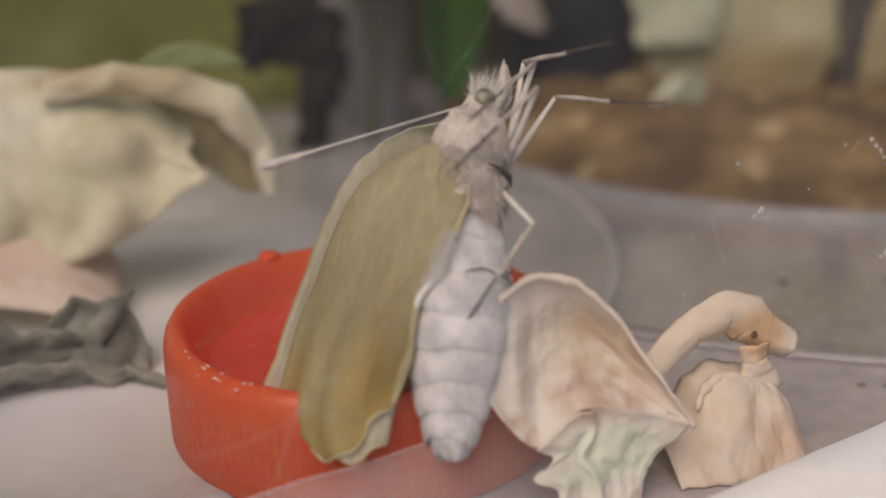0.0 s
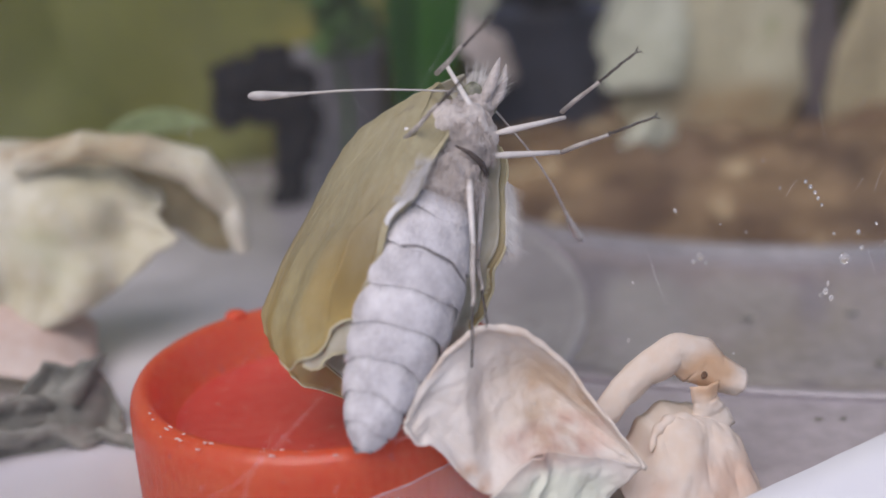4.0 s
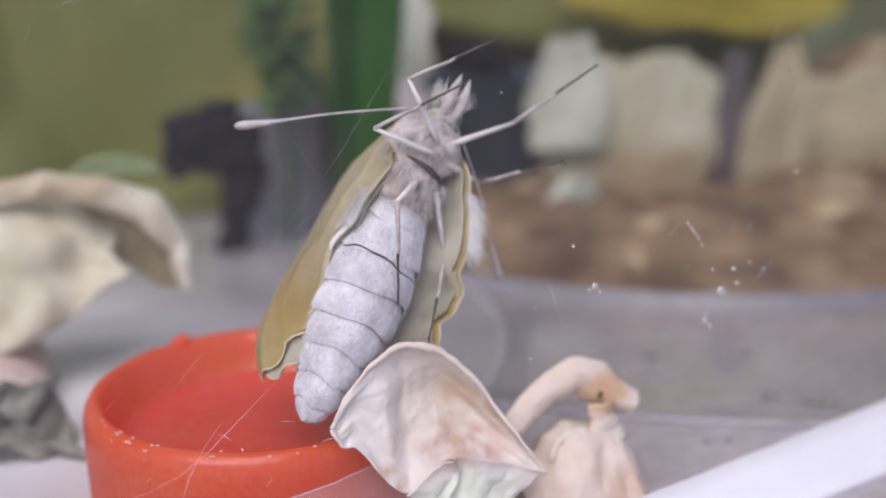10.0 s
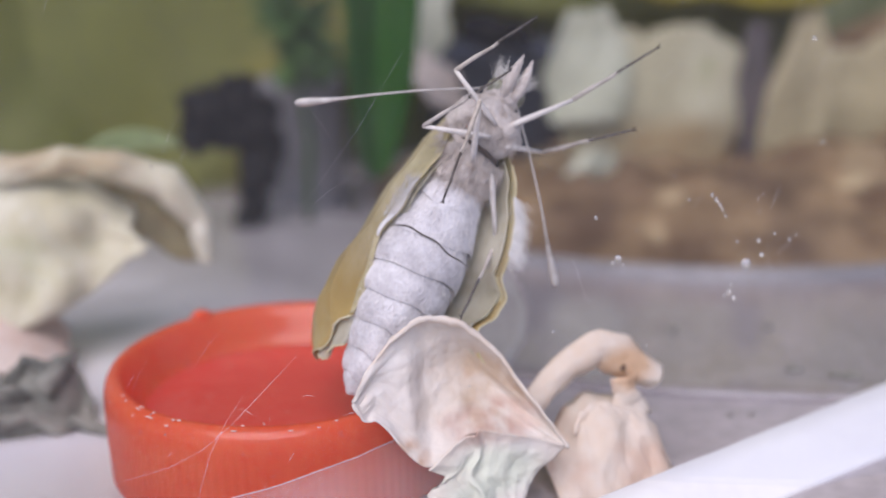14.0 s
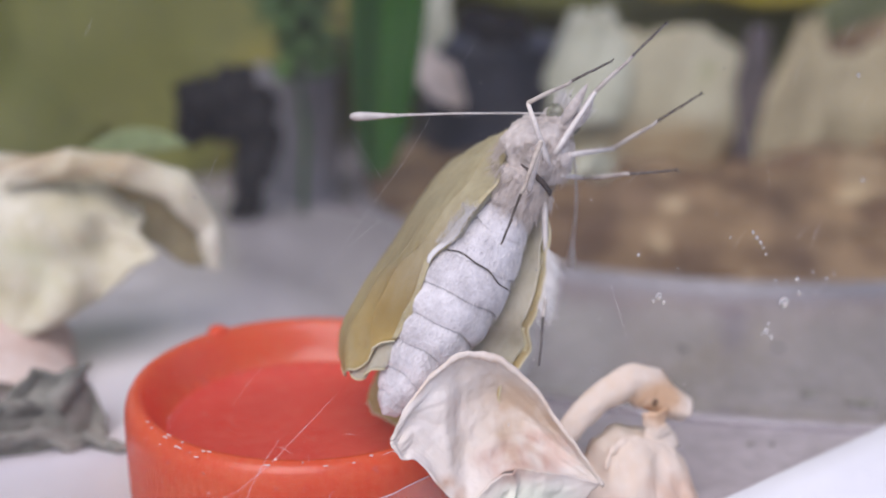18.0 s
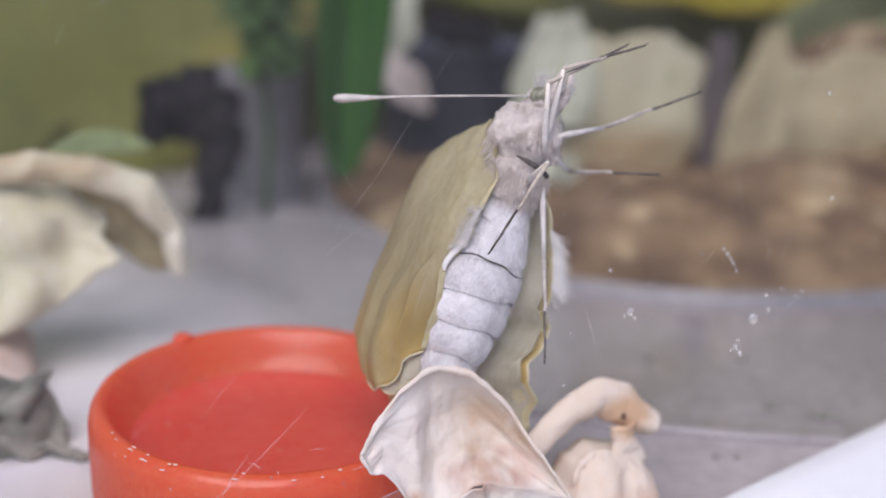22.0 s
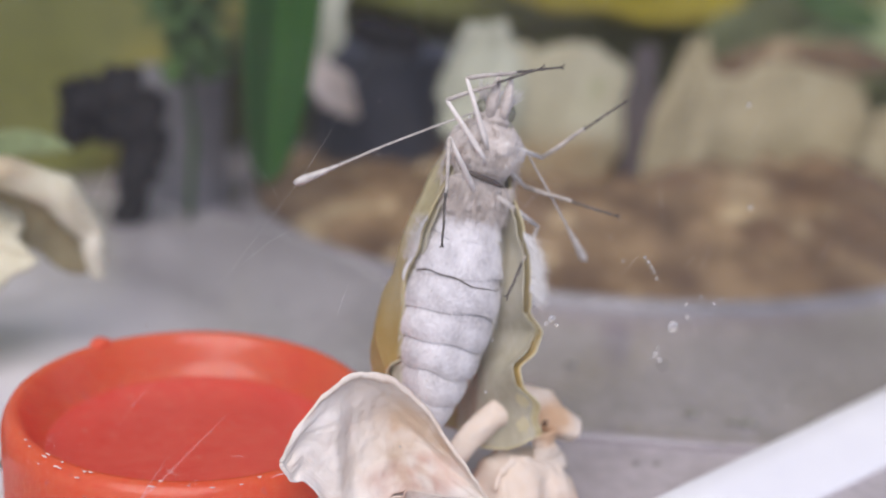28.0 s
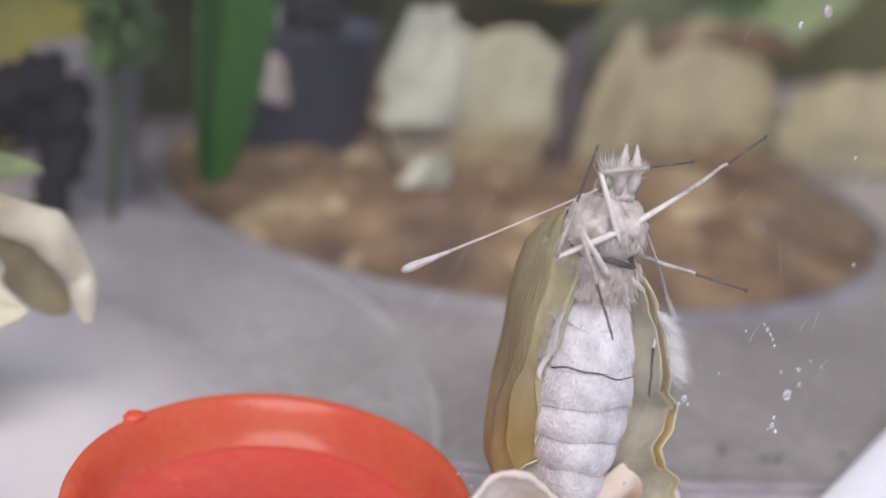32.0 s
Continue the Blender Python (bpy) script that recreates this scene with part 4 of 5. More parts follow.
def thorax_spot(r):
    q, z = r.uniform(0, 2 * math.pi), r.uniform(-4.0, 4.3)
    if math.sin(q) > 0.1 and -0.15 < z < 1.5:
        z += 2.2
    n = Vector((math.cos(q), math.sin(q), 0.0))
    rad = 2.85 * math.sqrt(max(0.1, 1 - ((z - 0.2) / 5.2) ** 2))
    return Vector((rad * n.x, rad * n.y * 0.93 - 0.35, z)), (n * 0.3 + Vector((0, 0, -1)))
fur("breast_fur", thorax_spot, 5200, 1.15, 0.03, M_DOWN, 1, "pale down on the breast")
def ring_spot(za, zb):
    def spot(r):
        q, z = r.uniform(0, 2 * math.pi), r.uniform(zb, za)
        rad = spline([(-x, y) for x, y in ABD], -z)
        n = Vector((math.cos(q), math.sin(q), 0))
        return Vector((rad * n.x, rad * n.y * 0.95 - 0.4 + bend(z) * 3, z)), n * 0.35 + Vector((0, 0, -1))
    return spot
for (ob, za, _), (zb, _) in zip(rings[:6], ABD[1:]):
    fur("down", ring_spot(za, zb), 560, 0.6, 0.02, M_HAIR, int(-za * 10), "short white down").parent = ob
def brow_spot(r):
    q = r.uniform(0, 2 * math.pi)
    return Vector((1.0 * math.cos(q), 0.2 + 0.9 * math.sin(q), 5.2 + r.uniform(0, 0.8))), Vector((0.5 * math.cos(q), 0.3 * math.sin(q) + 0.3, 1))
fur("head_brush", brow_spot, 420, 1.7, 0.045, M_HAIR, 3, "bristly pale brush on the head")

# wings: soft, still crumpled, folded over the back; one hugs the belly, the other hangs off it
INNER = ((0, 1.6), (0.15, 0.2), (0.25, -0.8), (0.5, -0.5), (0.65, 0.7), (0.8, 0.7), (1, 1.4))
OUTER = ((0, 1.8), (0.02, 3.6), (0.05, 5.3), (0.10, 7.0), (0.17, 8.4), (0.264, 9.2), (0.36, 9.7), (0.445, 10.0), (0.72, 10.9), (0.89, 11.0), (0.96, 10.2), (1, 8.8))
HEM = ((0, 0.83), (0.1, 0.89), (0.3, 0.97), (0.6, 1.0), (0.85, 0.98), (1, 0.92))
HEM_HIND = ((0, 0.93), (0.12, 0.99), (0.3, 1.0), (0.6, 0.94), (1, 0.82))
HUG = ((0, 1.4), (0.2, 2.7), (0.35, 3.2), (0.47, 3.75), (0.6, 3.9), (0.72, 3.5), (0.85, 3.4), (1, 2.6))
BULGE = ((0, 2.0), (0.25, 3.8), (0.4, 4.4), (0.55, 4.9), (0.68, 5.4), (0.8, 4.9), (1, 3.9))
HANG = ((0, 1.4), (0.15, 2.6), (0.3, 4.3), (0.38, 5.2), (0.46, 5.6), (0.57, 6.0), (0.63, 7.3), (0.7, 7.1), (0.77, 6.1), (0.83, 6.6), (0.89, 8.3), (0.94, 8.3), (1, 9.0))
BACK = ((0, 2.0), (0.3, 2.9), (0.6, 3.6), (1, 4.2))
def wing_sheet(s, lift, length, reach, phase):
    def fn(u, v):
        drop = spline(HEM, v) if s > 0 else 0.5 + 0.5 * spline(HEM, v)
        z = u * drop
        if lift:
            z = u * spline(HEM_HIND, v)
            u = min(1.0, z / drop)
        d0 = spline(INNER, u) + (0 if lift == 0 else 0.15)
        d = d0 + (spline(OUTER, u) * reach - d0) * v
        z = 3.2 - length * z + 0.25 * math.sin(v * 9 + phase) * u * u + 0.5 * math.sin(math.pi * v * 0.8) * (1 - u) ** 3 * min(1, u * 20)
        if s > 0:
            edge, full = spline(HUG, u) + 0.35 * math.sin(u * 19 + 1) * u, spline(BULGE, u) + 0.55 * math.sin(u * 13 + 3.4) * u
            x = edge + (full - edge) * math.sin(math.pi / 2 * min(1, v / 0.17))
            x += (0.5 - full) * (max(0, v - 0.17) / 0.83) ** 1.5
            if v < 0.17:
                d += 0.5 * math.sin(math.pi * v / 0.17)
        else:
            edge, full = spline(HANG, u), spline(BACK, u)
            k = min(1, v / 0.3)
            x = edge + (full - edge) * k * k * (3 - 2 * k)
            x += (0.5 - full) * (max(0, v - 0.3) / 0.7) ** 1.3
            d += 0.5 * math.sin(u * 20 + 1) * u * (1 - k) - 1.0 * u * (1 - k) + 4 * max(0, u - 0.75)
        x += lift + 0.3 * math.sin(v * 19 + phase) * max(0, u - 0.35) * 1.5 + 0.3 * noise.noise((u * 4, v * 4, phase)) * min(1, v * 4)
        return (s * x, -d, z)
    return fn
wings = []
for s, phase in ((1, 0.4), (-1, 2.1)):
    for nm, lift, length, reach in (("fore_wing", 0.0, 22.0 if s > 0 else 24.0, 1.0 if s > 0 else 1.07), ("hind_wing", -0.5, 22.0 if s > 0 else 24.0, 0.97 if s > 0 else 1.03)):
        fn = wing_sheet(s, lift, length, reach, phase)
        w = part(nm, grid(fn, 60, 44, 0.09), M_WING if lift == 0 else M_WINGPALE, moth, "soft olive wing with a wavy yellow edge" if lift == 0 else "whitish olive hind wing")
        if nm == "fore_wing":
            band = 0.022 if s > 0 else 0.13
            def margin(u, v, fn=fn, s=s, band=band):
                u = 0.2 + 0.79 * u
                p = Vector(fn(u, v * band * min(1, 0.25 + u * 1.3) * (0.85 + 0.15 * math.sin(u * 23))))
                return p + Vector((s * (0.05 if s > 0 else 0.12), 0.12, 0))
            part("wing_margin", grid(margin, 60, 8, 0.08), M_WINGHEM if s > 0 else M_WINGEDGE, w, "pale yellow wavy wing edge")
        part("outer_edge", tube([fn(1, k / 20) for k in range(21)], [0.08] * 21, 6), M_WINGEDGE, w)
        for k in range(7):
            v0 = 0.22 + 0.12 * k
            part("vein", tube([fn(0.12 + 0.84 * i / 18, 0.35 + (v0 - 0.35) * min(1, 0.2 + i / 11)) for i in range(19)], [0.03] * 18 + [0.015], 5), M_WING if lift == 0 else M_WINGPALE, w)
        wings.append(w)
def fringe_spot(s, fn, u0, u1, way):
    def spot(r):
        u = r.uniform(u0, u1)
        p = Vector(fn(u, r.uniform(0.0, 0.06))) + Vector((s * 0.15, 0.3, 0))
        return p, Vector(way)
    return spot
for s, u0, u1, w in ((1, 0.38, 0.66, wings[0]), (-1, 0.3, 0.5, wings[2])):
    fn = wing_sheet(s, 0, 22.0 if s > 0 else 24.0, 1.0 if s > 0 else 1.07, 0.4 if s > 0 else 2.1)
    def silk(u, v, fn=fn, s=s, u0=u0, u1=u1):
        p = Vector(fn(u0 + (u1 - u0) * u, (v * 0.032 + 0.003) * math.sin(math.pi * (0.03 + 0.94 * u)) ** 0.6))
        return p + Vector((s * 0.13, 0.16 + 0.15 * math.sin(math.pi * v), 0))
    part("tuft", grid(silk, 30, 6, 0.08), M_TUFT, w, "white silky tuft")
fur("wing_fringe", fringe_spot(1, wing_sheet(1, 0, 22.0, 1.0, 0.4), 0.38, 0.56, (0.3, 0.3, 0.35)), 700, 0.9, 0.014, M_HAIR, 5, "white silky fringe").parent = wings[0]
fur("wing_fringe", fringe_spot(-1, wing_sheet(-1, 0, 24.0, 1.07, 2.1), 0.3, 0.5, (-0.9, 0.2, -0.5)), 1800, 1.8, 0.013, M_TUFT, 6, "white silky fringe").parent = wings[2]

# limbs, each drawn along its own z axis from the joint
FEMUR, SHANK = 5.5, 8.0
def leg_parts():
    f = part("thigh", tube([(0, 0, 0), (0, 0, 1.1), (0, 0, 2.8), (0, 0, FEMUR)], [0.17, 0.25, 0.21, 0.15], 8), M_LEGPALE, moth, "white hairy thigh")
    s = part("shank", tube([(0, 0, 0), (0.05, 0, 1.7), (0, 0.08, 3.6), (0, 0, 4.0)], [0.18, 0.17, 0.13, 0.13], 8), M_TIBIA, moth, "slender grey shank")
    part("foot", tube([(0, 0, 3.95), (0.02, 0, 4.2), (0, 0, 5.0), (0.03, 0, 5.1), (0, 0, 5.9), (0.04, 0.03, 6.0), (0.03, 0.02, 6.7), (0, 0, 6.8), (0, 0, 7.7)],
                      [0.11, 0.105, 0.09, 0.115, 0.085, 0.11, 0.08, 0.1, 0.07], 7), M_LEGDARK, s, "dark jointed foot")
    for k in (1, -1):
        part("claw", tube([(0, 0, 7.6), (0.2 * k, 0, 7.95), (0.3 * k, -0.12, 7.9)], [0.07, 0.05, 0.02], 5), M_LEGDARK, s)
        part("spur", tube([(0, 0, 3.8), (0.25 * k, 0.1, 4.3)], [0.045, 0.015], 4), M_LEGDARK, s)
    return f, s
def feeler_part():
    f = part("antenna", tube([(0, 0, 0), (0.3, 0, 2), (0.6, 0, 4.5), (0.75, 0, 7), (0.65, 0, 9.5), (0.35, 0, 11.6), (0.25, 0, 12.2)], [0.08, 0.072, 0.072, 0.075, 0.08, 0.1, 0.12], 7), M_CLUB, moth, "thin grey antenna with a white clubbed tip")
    part("club", tube([(0.27, 0, 12.0), (0.18, 0, 12.7), (0.1, 0, 13.5), (0.04, 0, 14.3), (0, 0, 15.0), (0, 0, 15.5), (0, 0, 15.8)], [0.11, 0.16, 0.23, 0.3, 0.35, 0.3, 0.12], 10), M_CLUB, f, "white club")
    return f


# seconds, breast x y z, way to the tail, turn of the belly away from the eye
BODY = (
    (0, -3.2, 7.60, 21.0, -0.26, -0.500, -0.864, 74),
    (0.5, -4.4, 7.60, 21.8, -0.22, -0.500, -0.866, 72),
    (1, -3.4, 7.60, 21.6, -0.27, -0.500, -0.860, 70),
    (1.5, -3.6, 8.20, 22.6, -0.29, -0.500, -0.835, 54),
    (2, -2.1, 8.60, 23.4, -0.354, -0.500, -0.790, 50),
    (2.5, -1.62, 8.80, 23.85, -0.353, -0.490, -0.797, 50),
    (3, 0.10, 8.95, 24.85, -0.475, -0.469, -0.745, 46),
    (3.5, -0.20, 9.20, 25.20, -0.473, -0.470, -0.746, 46),
    (5.5, -0.53, 6.23, 25.47, -0.494, -0.289, -0.801, 44),
    (6, -0.40, 6.26, 25.48, -0.498, -0.288, -0.799, 43),
    (6.5, -0.18, 6.28, 25.59, -0.515, -0.286, -0.788, 43),
    (7, 0.16, 6.30, 25.60, -0.515, -0.284, -0.789, 42),
    (7.5, 0.39, 6.40, 25.68, -0.518, -0.282, -0.787, 38),
    (8, 0.59, 6.43, 25.61, -0.497, -0.285, -0.801, 36),
    (8.5, 0.65, 6.62, 26.33, -0.498, -0.283, -0.801, 36),
    (9, 0.59, 6.94, 27.41, -0.469, -0.288, -0.817, 35),
    (9.5, 0.91, 7.06, 27.72, -0.460, -0.270, -0.829, 33),
    (10, 2.00, 7.16, 27.75, -0.513, -0.246, -0.823, 25),
    (10.5, 2.93, 7.20, 27.63, -0.521, -0.223, -0.824, 14),
    (11, 2.20, 7.20, 27.85, -0.471, -0.212, -0.856, 24),
    (11.5, 2.85, 7.17, 27.53, -0.497, -0.190, -0.847, 14),
    (12, 3.32, 7.07, 27.17, -0.507, -0.171, -0.845, 12),
    (12.5, 4.04, 7.02, 27.10, -0.535, -0.150, -0.831, 20),
    (13, 4.29, 7.17, 27.69, -0.528, -0.135, -0.839, 20),
    (13.5, 4.46, 7.13, 27.52, -0.529, -0.129, -0.839, 19),
    (14, 4.92, 6.97, 26.89, -0.535, -0.119, -0.836, 18),
    (14.5, 4.80, 7.02, 27.14, -0.534, -0.115, -0.838, 20),
    (16.5, 5.11, 6.99, 27.21, -0.561, -0.088, -0.823, 24),
    (17, 5.74, 6.97, 27.08, -0.578, -0.077, -0.813, 22),
    (17.5, 5.77, 6.96, 27.10, -0.588, -0.075, -0.805, 24),
    (18, 5.79, 7.00, 27.32, -0.566, -0.080, -0.820, 26),
    (18.5, 6.17, 7.08, 27.79, -0.550, -0.083, -0.831, 30),
    (19, 6.50, 7.10, 28.00, -0.515, -0.089, -0.853, 33),
    (19.5, 6.98, 7.19, 28.43, -0.492, -0.094, -0.865, 35),
    (20, 7.34, 7.28, 28.71, -0.460, -0.096, -0.883, 35),
    (20.5, 7.34, 7.31, 28.89, -0.452, -0.096, -0.887, 36),
    (21, 7.34, 7.34, 29.00, -0.433, -0.097, -0.896, 36),
    (21.5, 7.83, 7.40, 29.20, -0.436, -0.095, -0.895, 36),
    (22, 7.58, 7.42, 29.17, -0.394, -0.099, -0.914, 35),
    (22.5, 10.27, 7.26, 27.98, -0.484, -0.080, -0.871, 16),
    (23, 10.15, 7.33, 28.21, -0.419, -0.089, -0.904, 14),
    (23.5, 10.53, 7.30, 28.10, -0.404, -0.090, -0.910, 14),
    (24, 10.08, 7.41, 28.51, -0.371, -0.093, -0.924, 14),
    (24.5, 9.78, 7.34, 28.31, -0.296, -0.099, -0.950, 8),
    (25, 10.06, 7.34, 28.34, -0.328, -0.093, -0.940, 5),
    (25.5, 10.38, 7.41, 28.64, -0.257, -0.100, -0.961, 5),
    (27.5, 10.16, 7.43, 28.75, -0.202, -0.095, -0.975, 4),
    (28, 10.62, 7.34, 28.49, -0.221, -0.093, -0.971, 2),
    (28.5, 10.64, 7.29, 28.26, -0.269, -0.088, -0.959, 3),
    (29, 10.33, 7.30, 28.26, -0.220, -0.090, -0.971, 4),
    (29.5, 10.05, 7.31, 28.32, -0.212, -0.090, -0.973, 4),
    (30, 10.37, 7.25, 28.11, -0.219, -0.091, -0.971, 4),
    (30.5, 10.90, 7.18, 27.79, -0.232, -0.089, -0.969, 6),
    (31, 10.88, 7.14, 27.64, -0.194, -0.090, -0.977, 6),
    (31.5, 10.94, 7.08, 27.45, -0.166, -0.090, -0.982, 6),
    (32, 10.76, 7.12, 27.59, -0.103, -0.097, -0.990, 6),
)
# seconds and where each foot or feeler tip is
FORE_LEFT = (
    (0, -5.0, 2.8, 26.0),
    (3, 2.3, 4.8, 33.6),
    (6, 4.8, 5.6, 36.3),
    (9, 8.6, 6.0, 38.0),
    (13, 8.5, 5.7, 36.6),
    (17, 17.4, 6.4, 39.5),
    (19, 17.2, 6.3, 38.9),
    (23, 17.0, 6.0, 38.0),
    (25, 16.7, 6.0, 37.8),
    (28, 16.5, 5.8, 37.2),
    (31, 17.1, 5.4, 35.9),
    (32, 7.3, 5.6, 36.4),
)
FORE_RIGHT = (
    (0, 4.8, 3.9, 30.1),
    (1, -1.3, 3.4, 28.2),
    (1.5, 1.2, 4.1, 30.7),
    (2, 10.9, 4.7, 32.7),
    (2.5, 11.4, 4.7, 33.0),
    (3, 11.6, 4.7, 33.2),
    (6, 10.9, 4.6, 32.7),
    (9, 15.9, 5.4, 35.6),
    (13, 20.0, 5.1, 34.6),
    (17, 19.6, 4.8, 33.6),
    (19, 19.0, 4.8, 33.3),
    (23, 22.2, 5.2, 34.9),
    (25, 22.1, 5.2, 35.0),
    (28, 21.9, 5.1, 34.7),
    (31, 25.2, 6.0, 37.9),
    (32, 26.6, 5.8, 37.3),
)
MID_RIGHT = (
    (0, 8.2, 2.8, 26.1),
    (1, 2.5, 2.4, 24.7),
    (1.5, 7.5, 2.8, 26.0),
    (2, 12.2, 3.5, 28.4),
    (2.5, 12.0, 3.4, 28.1),
    (3, 12.4, 3.4, 28.3),
    (6, 12.3, 3.4, 28.5),
    (9, 12.1, 3.4, 28.4),
    (13, 17.0, 3.4, 28.4),
    (17, 16.8, 3.3, 28.0),
    (19, 16.7, 3.3, 27.9),
    (22, 17.6, 3.5, 28.7),
    (23, 20.9, 2.7, 25.8),
    (25, 20.7, 2.8, 25.9),
    (28, 20.7, 2.8, 26.0),
    (31, 20.8, 2.7, 25.7),
    (32, 21.3, 2.6, 25.4),
)
MID_LEFT = (
    (0, -6.1, 2.1, 23.3),
    (1, -6.2, 2.2, 23.8),
    (3, 0.5, 4.3, 31.3),
    (6, 2.8, 4.4, 32.0),
    (9, 5.3, 5.2, 34.9),
    (13, 7.2, 4.8, 33.4),
    (17, 8.4, 4.7, 33.1),
    (19, 15.6, 6.4, 39.1),
    (23, 15.5, 6.1, 38.0),
    (25, 15.1, 6.0, 37.6),
    (28, 14.8, 5.8, 37.2),
    (31, 9.5, 5.5, 35.8),
    (32, 16.2, 5.2, 34.8),
)
HIND_LEFT = (
    (0, -6.6, -0.3, 13.6),
    (1, -6.2, -0.3, 13.6),
    (2, -2.6, -0.9, 11.4),
    (3, -2.6, -0.3, 13.6),
    (6, -2.3, -0.3, 13.6),
    (9, -1.8, 0.9, 18.2),
    (13, 0.7, 2.6, 24.3),
    (17, 2.0, 2.4, 23.6),
    (19, 2.1, 2.4, 23.7),
    (23, 3.4, 2.5, 23.9),
    (25, 3.0, 2.3, 23.4),
    (28, 5.6, 2.6, 24.6),
    (31, 6.7, 2.4, 23.7),
    (32, 8.2, 2.4, 23.7),
)
HIND_RIGHT = (
    (0, -3.0, 0.5, 16.7),
    (1, -2.9, 0.5, 16.6),
    (3, -1.4, 0.5, 16.6),
    (6, -0.2, 0.4, 16.3),
    (9, 0.5, 0.4, 16.4),
    (13, 1.2, 0.4, 16.1),
    (17, 2.2, 0.2, 15.4),
    (19, 6.3, -0.1, 14.5),
    (23, 7.2, 0.3, 16.1),
    (25, 7.7, 0.2, 15.6),
    (28, 10.6, 1.6, 20.6),
    (31, 8.8, 0.6, 17.0),
    (32, 11.4, 1.3, 19.4),
)
ANTENNA_LEFT = (
    (0, -22.3, 9.1, 21.4),
    (1, -21.3, 8.5, 20.7),
    (2, -17.4, 12.0, 28.9),
    (3, -14.7, 13.1, 30.9),
    (6, -14.5, 11.2, 31.1),
    (9, -13.9, 11.6, 31.7),
    (13, -9.0, 11.3, 31.1),
    (17, -7.8, 11.5, 31.3),
    (19, -8.1, 13.2, 32.3),
    (20, -7.5, 13.8, 33.7),
    (22, -7.3, 14.0, 33.6),
    (22.6, -3.4, 12.6, 30.8),
    (23, -2.7, 12.0, 29.7),
    (25, -3.4, 12.0, 27.5),
    (28, -4.7, 12.6, 26.7),
    (30, -2.1, 11.6, 26.4),
    (31, -1.8, 12.8, 24.7),
    (32, -3.2, 15.4, 24.3),
)
ANTENNA_RIGHT = (
    (0, -3.4, 21.0, 14.2),
    (1, -1.6, 21.0, 15.6),
    (2, 2.4, 20.0, 20.6),
    (2.5, 9.2, 17.5, 25.7),
    (3, 10.2, 14.9, 18.5),
    (6, 10.2, 13.7, 18.5),
    (9, 9.1, 11.8, 18.3),
    (11, 10.8, 10.3, 18.5),
    (13, 11.1, 6.4, 17.4),
    (17, 10.2, 5.3, 16.2),
    (17.5, 10.1, 6.4, 16.1),
    (18.5, 13.8, 17.2, 27.0),
    (22, 15.6, 17.2, 27.7),
    (22.5, 17.6, 8.2, 18.1),
    (23, 18.4, 5.8, 19.0),
    (25, 17.3, 5.4, 19.1),
    (28, 20.9, 8.2, 21.4),
    (31, 21.0, 8.0, 20.5),
    (32, 20.8, 9.0, 21.0),
)


# ---- things in motion ----
def body_pose(x, y, z, dx, dy, dz, turn):
    up = -Vector((dx, dy, dz)).normalized()
    eye = Vector((-0.3, -0.95, 0.1))
    front = (eye - up * eye.dot(up)).normalized()
    side = up.cross(front)
    belly = front * math.cos(radians(turn)) + side * math.sin(radians(turn))
    m = Matrix((belly.cross(up), belly, up)).transposed().to_4x4()
    return Matrix.Translation((x * MM, y * MM, z * MM)) @ m


def at_time(rows, t):
    for a, b in zip(rows, rows[1:]):
        if t <= b[0]:
            k = (t - a[0]) / (b[0] - a[0])
            k = k * k * (3 - 2 * k)
            return Vector(a[1:]) * (1 - k) + Vector(b[1:]) * k
    return Vector(rows[-1][1:])


def aim(root, tip, hint):
    """A pose at root whose z axis points at tip."""
    z = (tip - root).normalized()
    x = (hint - z * hint.dot(z)).normalized()
    return Matrix.Translation(root * MM) @ Matrix((x, z.cross(x), z)).transposed().to_4x4()


# seconds, degrees by which the wing on either side stands off the back, and by which both swing down; millimetres they are drawn up
WINGS = ((0, -6, 2, -5.5, -1.0), (1, -6, 2, -4.5, -1.3), (1.5, 7, 3, -7.5, 0.4), (2, 18, 4, -8, 1.0), (2.5, 17, 5, -2, 3.2), (3, 13, 6, 0, 3.0), (3.5, 11, 6, 0, 2.6), (6, 8, 8, 5, 0.8), (9, 8, 8, 5, 0.4), (13, 4, 13, 6, -0.2), (17, 5, 17, 6, -0.4), (19, 9, 22, 7, -0.6), (22, 8, 22, 7, -0.6), (23, 1, 16, 6, -0.4), (25, 0, 13, 5, 0), (28, 4, 13, 5, 0), (30, 4, 13, 5, 0), (31, 6, 12, 5, 0), (32, 10, 12, 5, 0))


def hinge(s, deg, swing, rise):
    p = Vector((s * 1.8, -0.6, 0)) * MM
    return Matrix.Translation(p) @ pose(0, 0, rise * MM, 0, 0, s * deg) @ pose(0, 0, 0, swing, 0, 0) @ Matrix.Translation(-p)


# seconds, and how far the hind body is drawn out of its full length
STRETCH = ((0, 0.88), (1, 0.88), (1.5, 0.9), (2, 0.92), (2.5, 0.95), (4, 1.0), (32, 1.0))


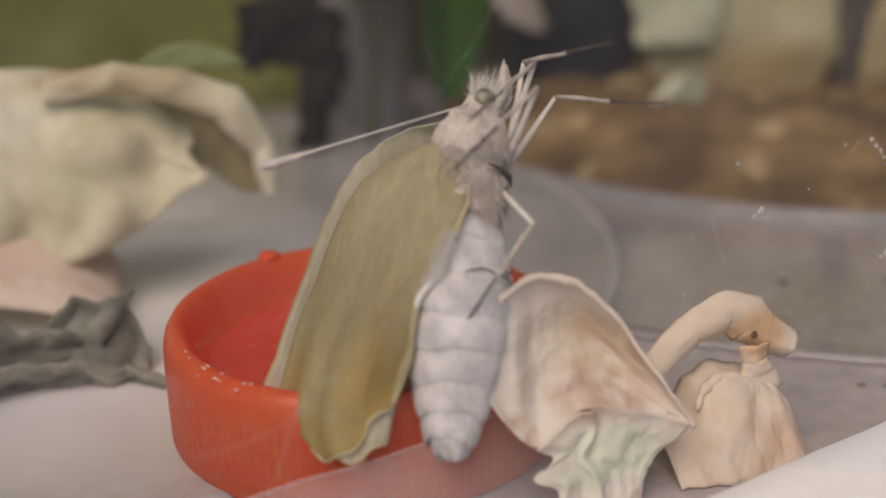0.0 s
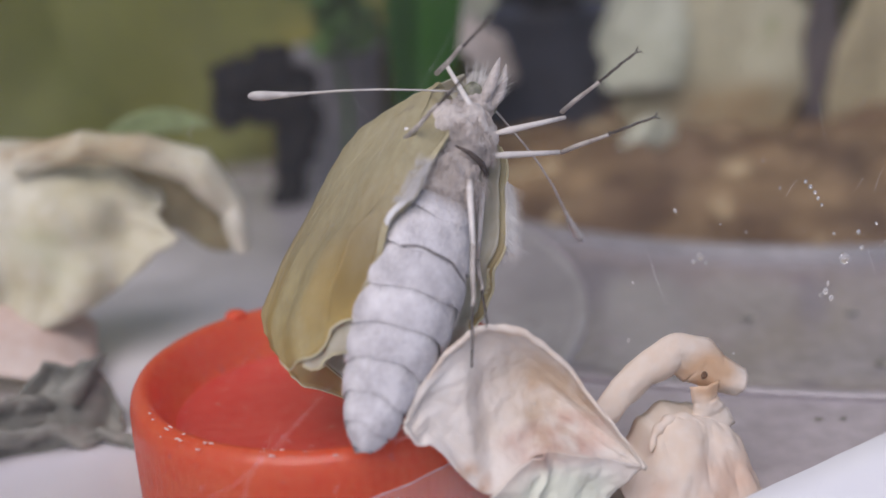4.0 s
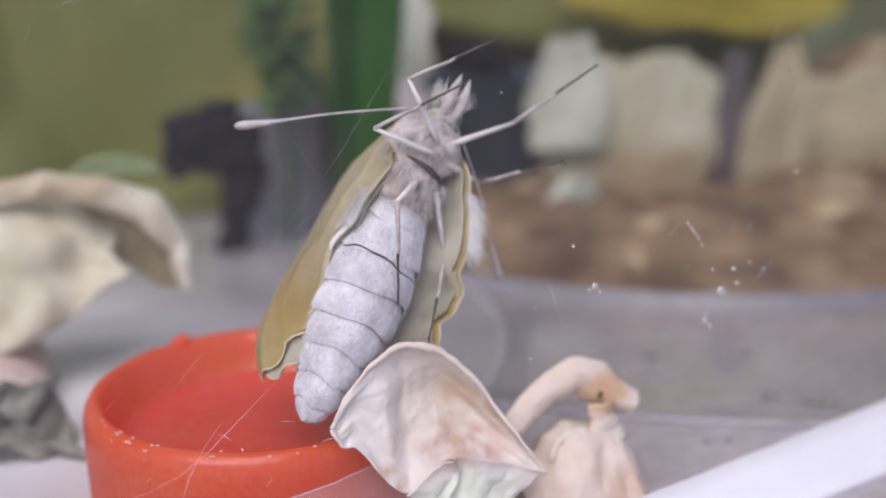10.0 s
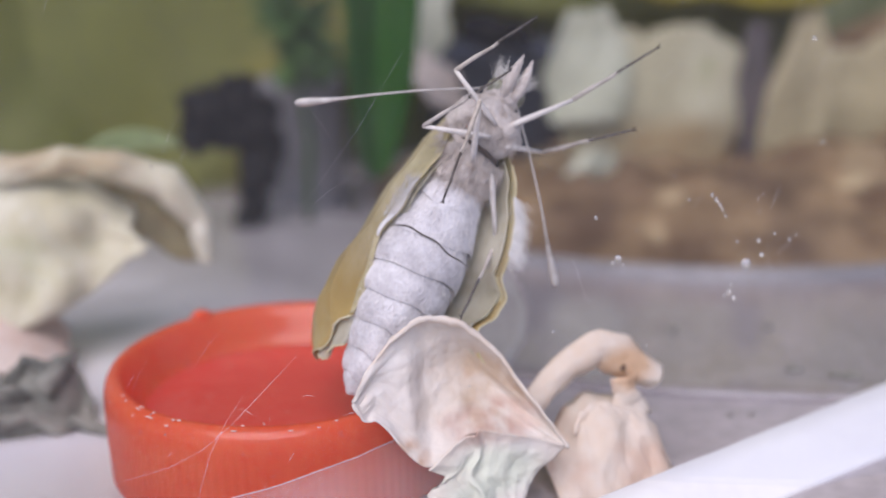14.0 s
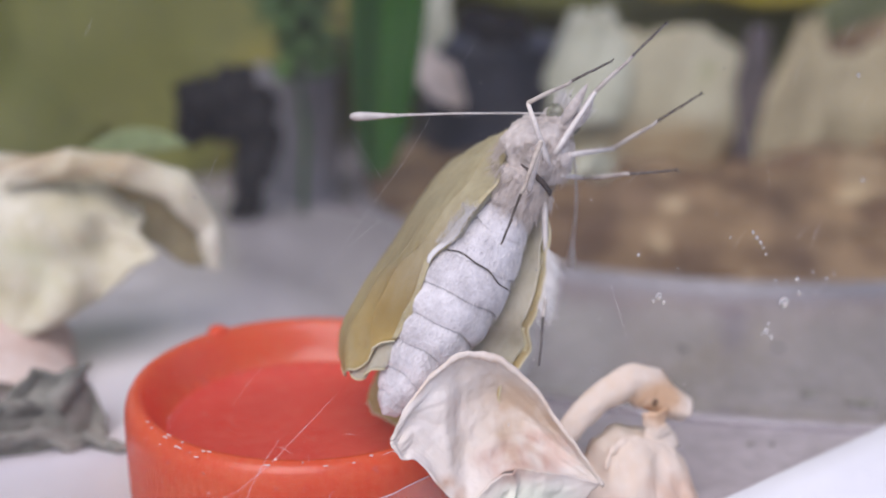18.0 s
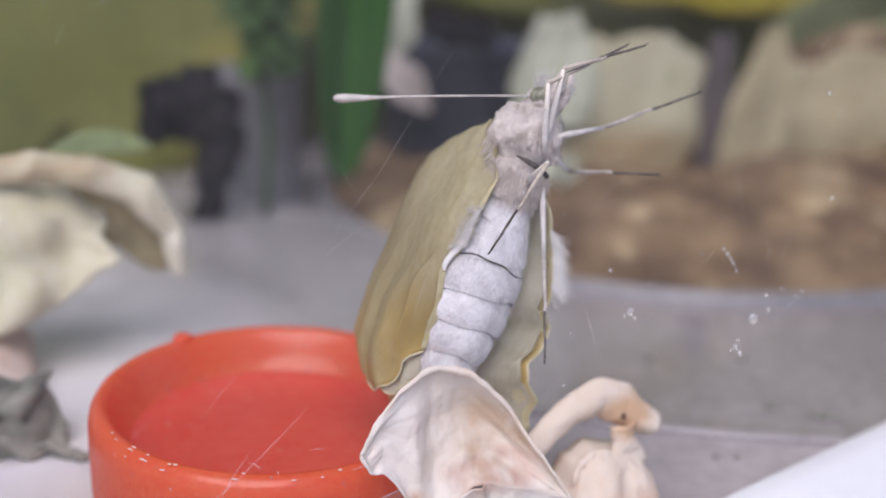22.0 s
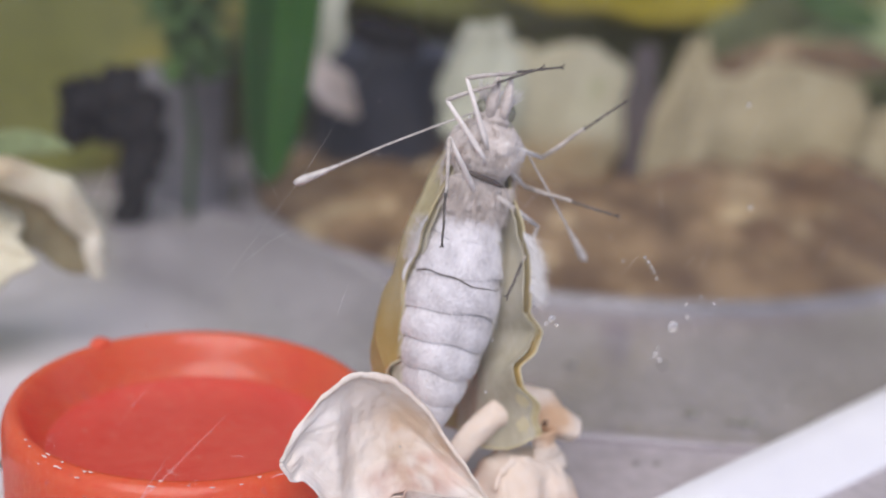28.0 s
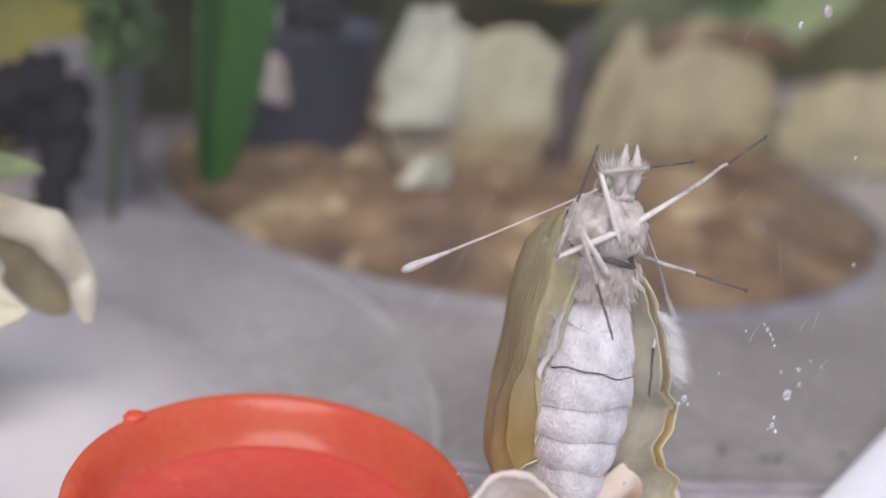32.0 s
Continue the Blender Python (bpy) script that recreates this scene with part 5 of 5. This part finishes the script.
def motions():
    for ob, z, base in rings:
        walk(ob, [(t, pose(0, (-0.4 + bend(base) * 3) * MM if base else 0, (base - (1 - f) * (z + 2.0)) * MM)) for t, f in STRETCH])
    rows = [(t, body_pose(*r)) for t, *r in BODY]
    walk(moth, rows)
    for w, s in zip(wings, (1, 1, -1, -1)):
        walk(w, [(t, hinge(s, a if s > 0 else b, c, r + (0 if s > 0 else max(0, min(3.4, 0.62 * (17 - t))) * (0.5 if t < 4 else 1)))) for t, a, b, c, r in WINGS])
    hips = ((FORE_LEFT, (0.3, 2.1, 2.4), (0.9, 0.2, 0.7)), (FORE_RIGHT, (-1.0, 1.9, 3.0), (-0.6, -0.5, 0.0)), (MID_LEFT, (0.2, 2.2, 1.4), (1.2, 0.1, 0.1)),
            (MID_RIGHT, (-1.3, 1.9, 1.4), (-0.2, -0.9, -0.2)), (HIND_LEFT, (0.5, 2.0, -1.0), (0.7, 0.8, -0.3)), (HIND_RIGHT, (-1.3, 1.9, -1.0), (-0.8, -0.6, -0.2)))
    for target, hip, knee_way in hips:
        thigh, shank = leg_parts()
        ft, st = [], []
        for t, m in rows:
            foot = (m.inverted() @ (at_time(target, t) * MM)) / MM
            h = Vector(hip)
            d = foot - h
            L = max(2.8, min(d.length, FEMUR + SHANK - 0.15))
            d.normalize()
            a = (FEMUR ** 2 + L * L - SHANK ** 2) / (2 * L)
            k = Vector((-0.1, -0.2, 1.0)) if t < 1.8 and target in (FORE_RIGHT, MID_RIGHT) else Vector(knee_way)
            k = (k - d * k.dot(d)).normalized()
            knee = h + d * a + k * math.sqrt(max(0.0, FEMUR ** 2 - a * a))
            ft.append((t, aim(h, knee, d.orthogonal())))
            st.append((t, aim(knee, h + d * L, d.orthogonal())))
        walk(thigh, ft)
        walk(shank, st)
    for target, root in ((ANTENNA_LEFT, (0.6, 0.5, 5.4)), (ANTENNA_RIGHT, (-0.6, 0.5, 5.4))):
        feeler = feeler_part()
        walk(feeler, [(t, aim(Vector(root), (m.inverted() @ (at_time(target, t) * MM)) / MM, Vector((0.3, 1, 0.2)))) for t, m in rows])


motions()
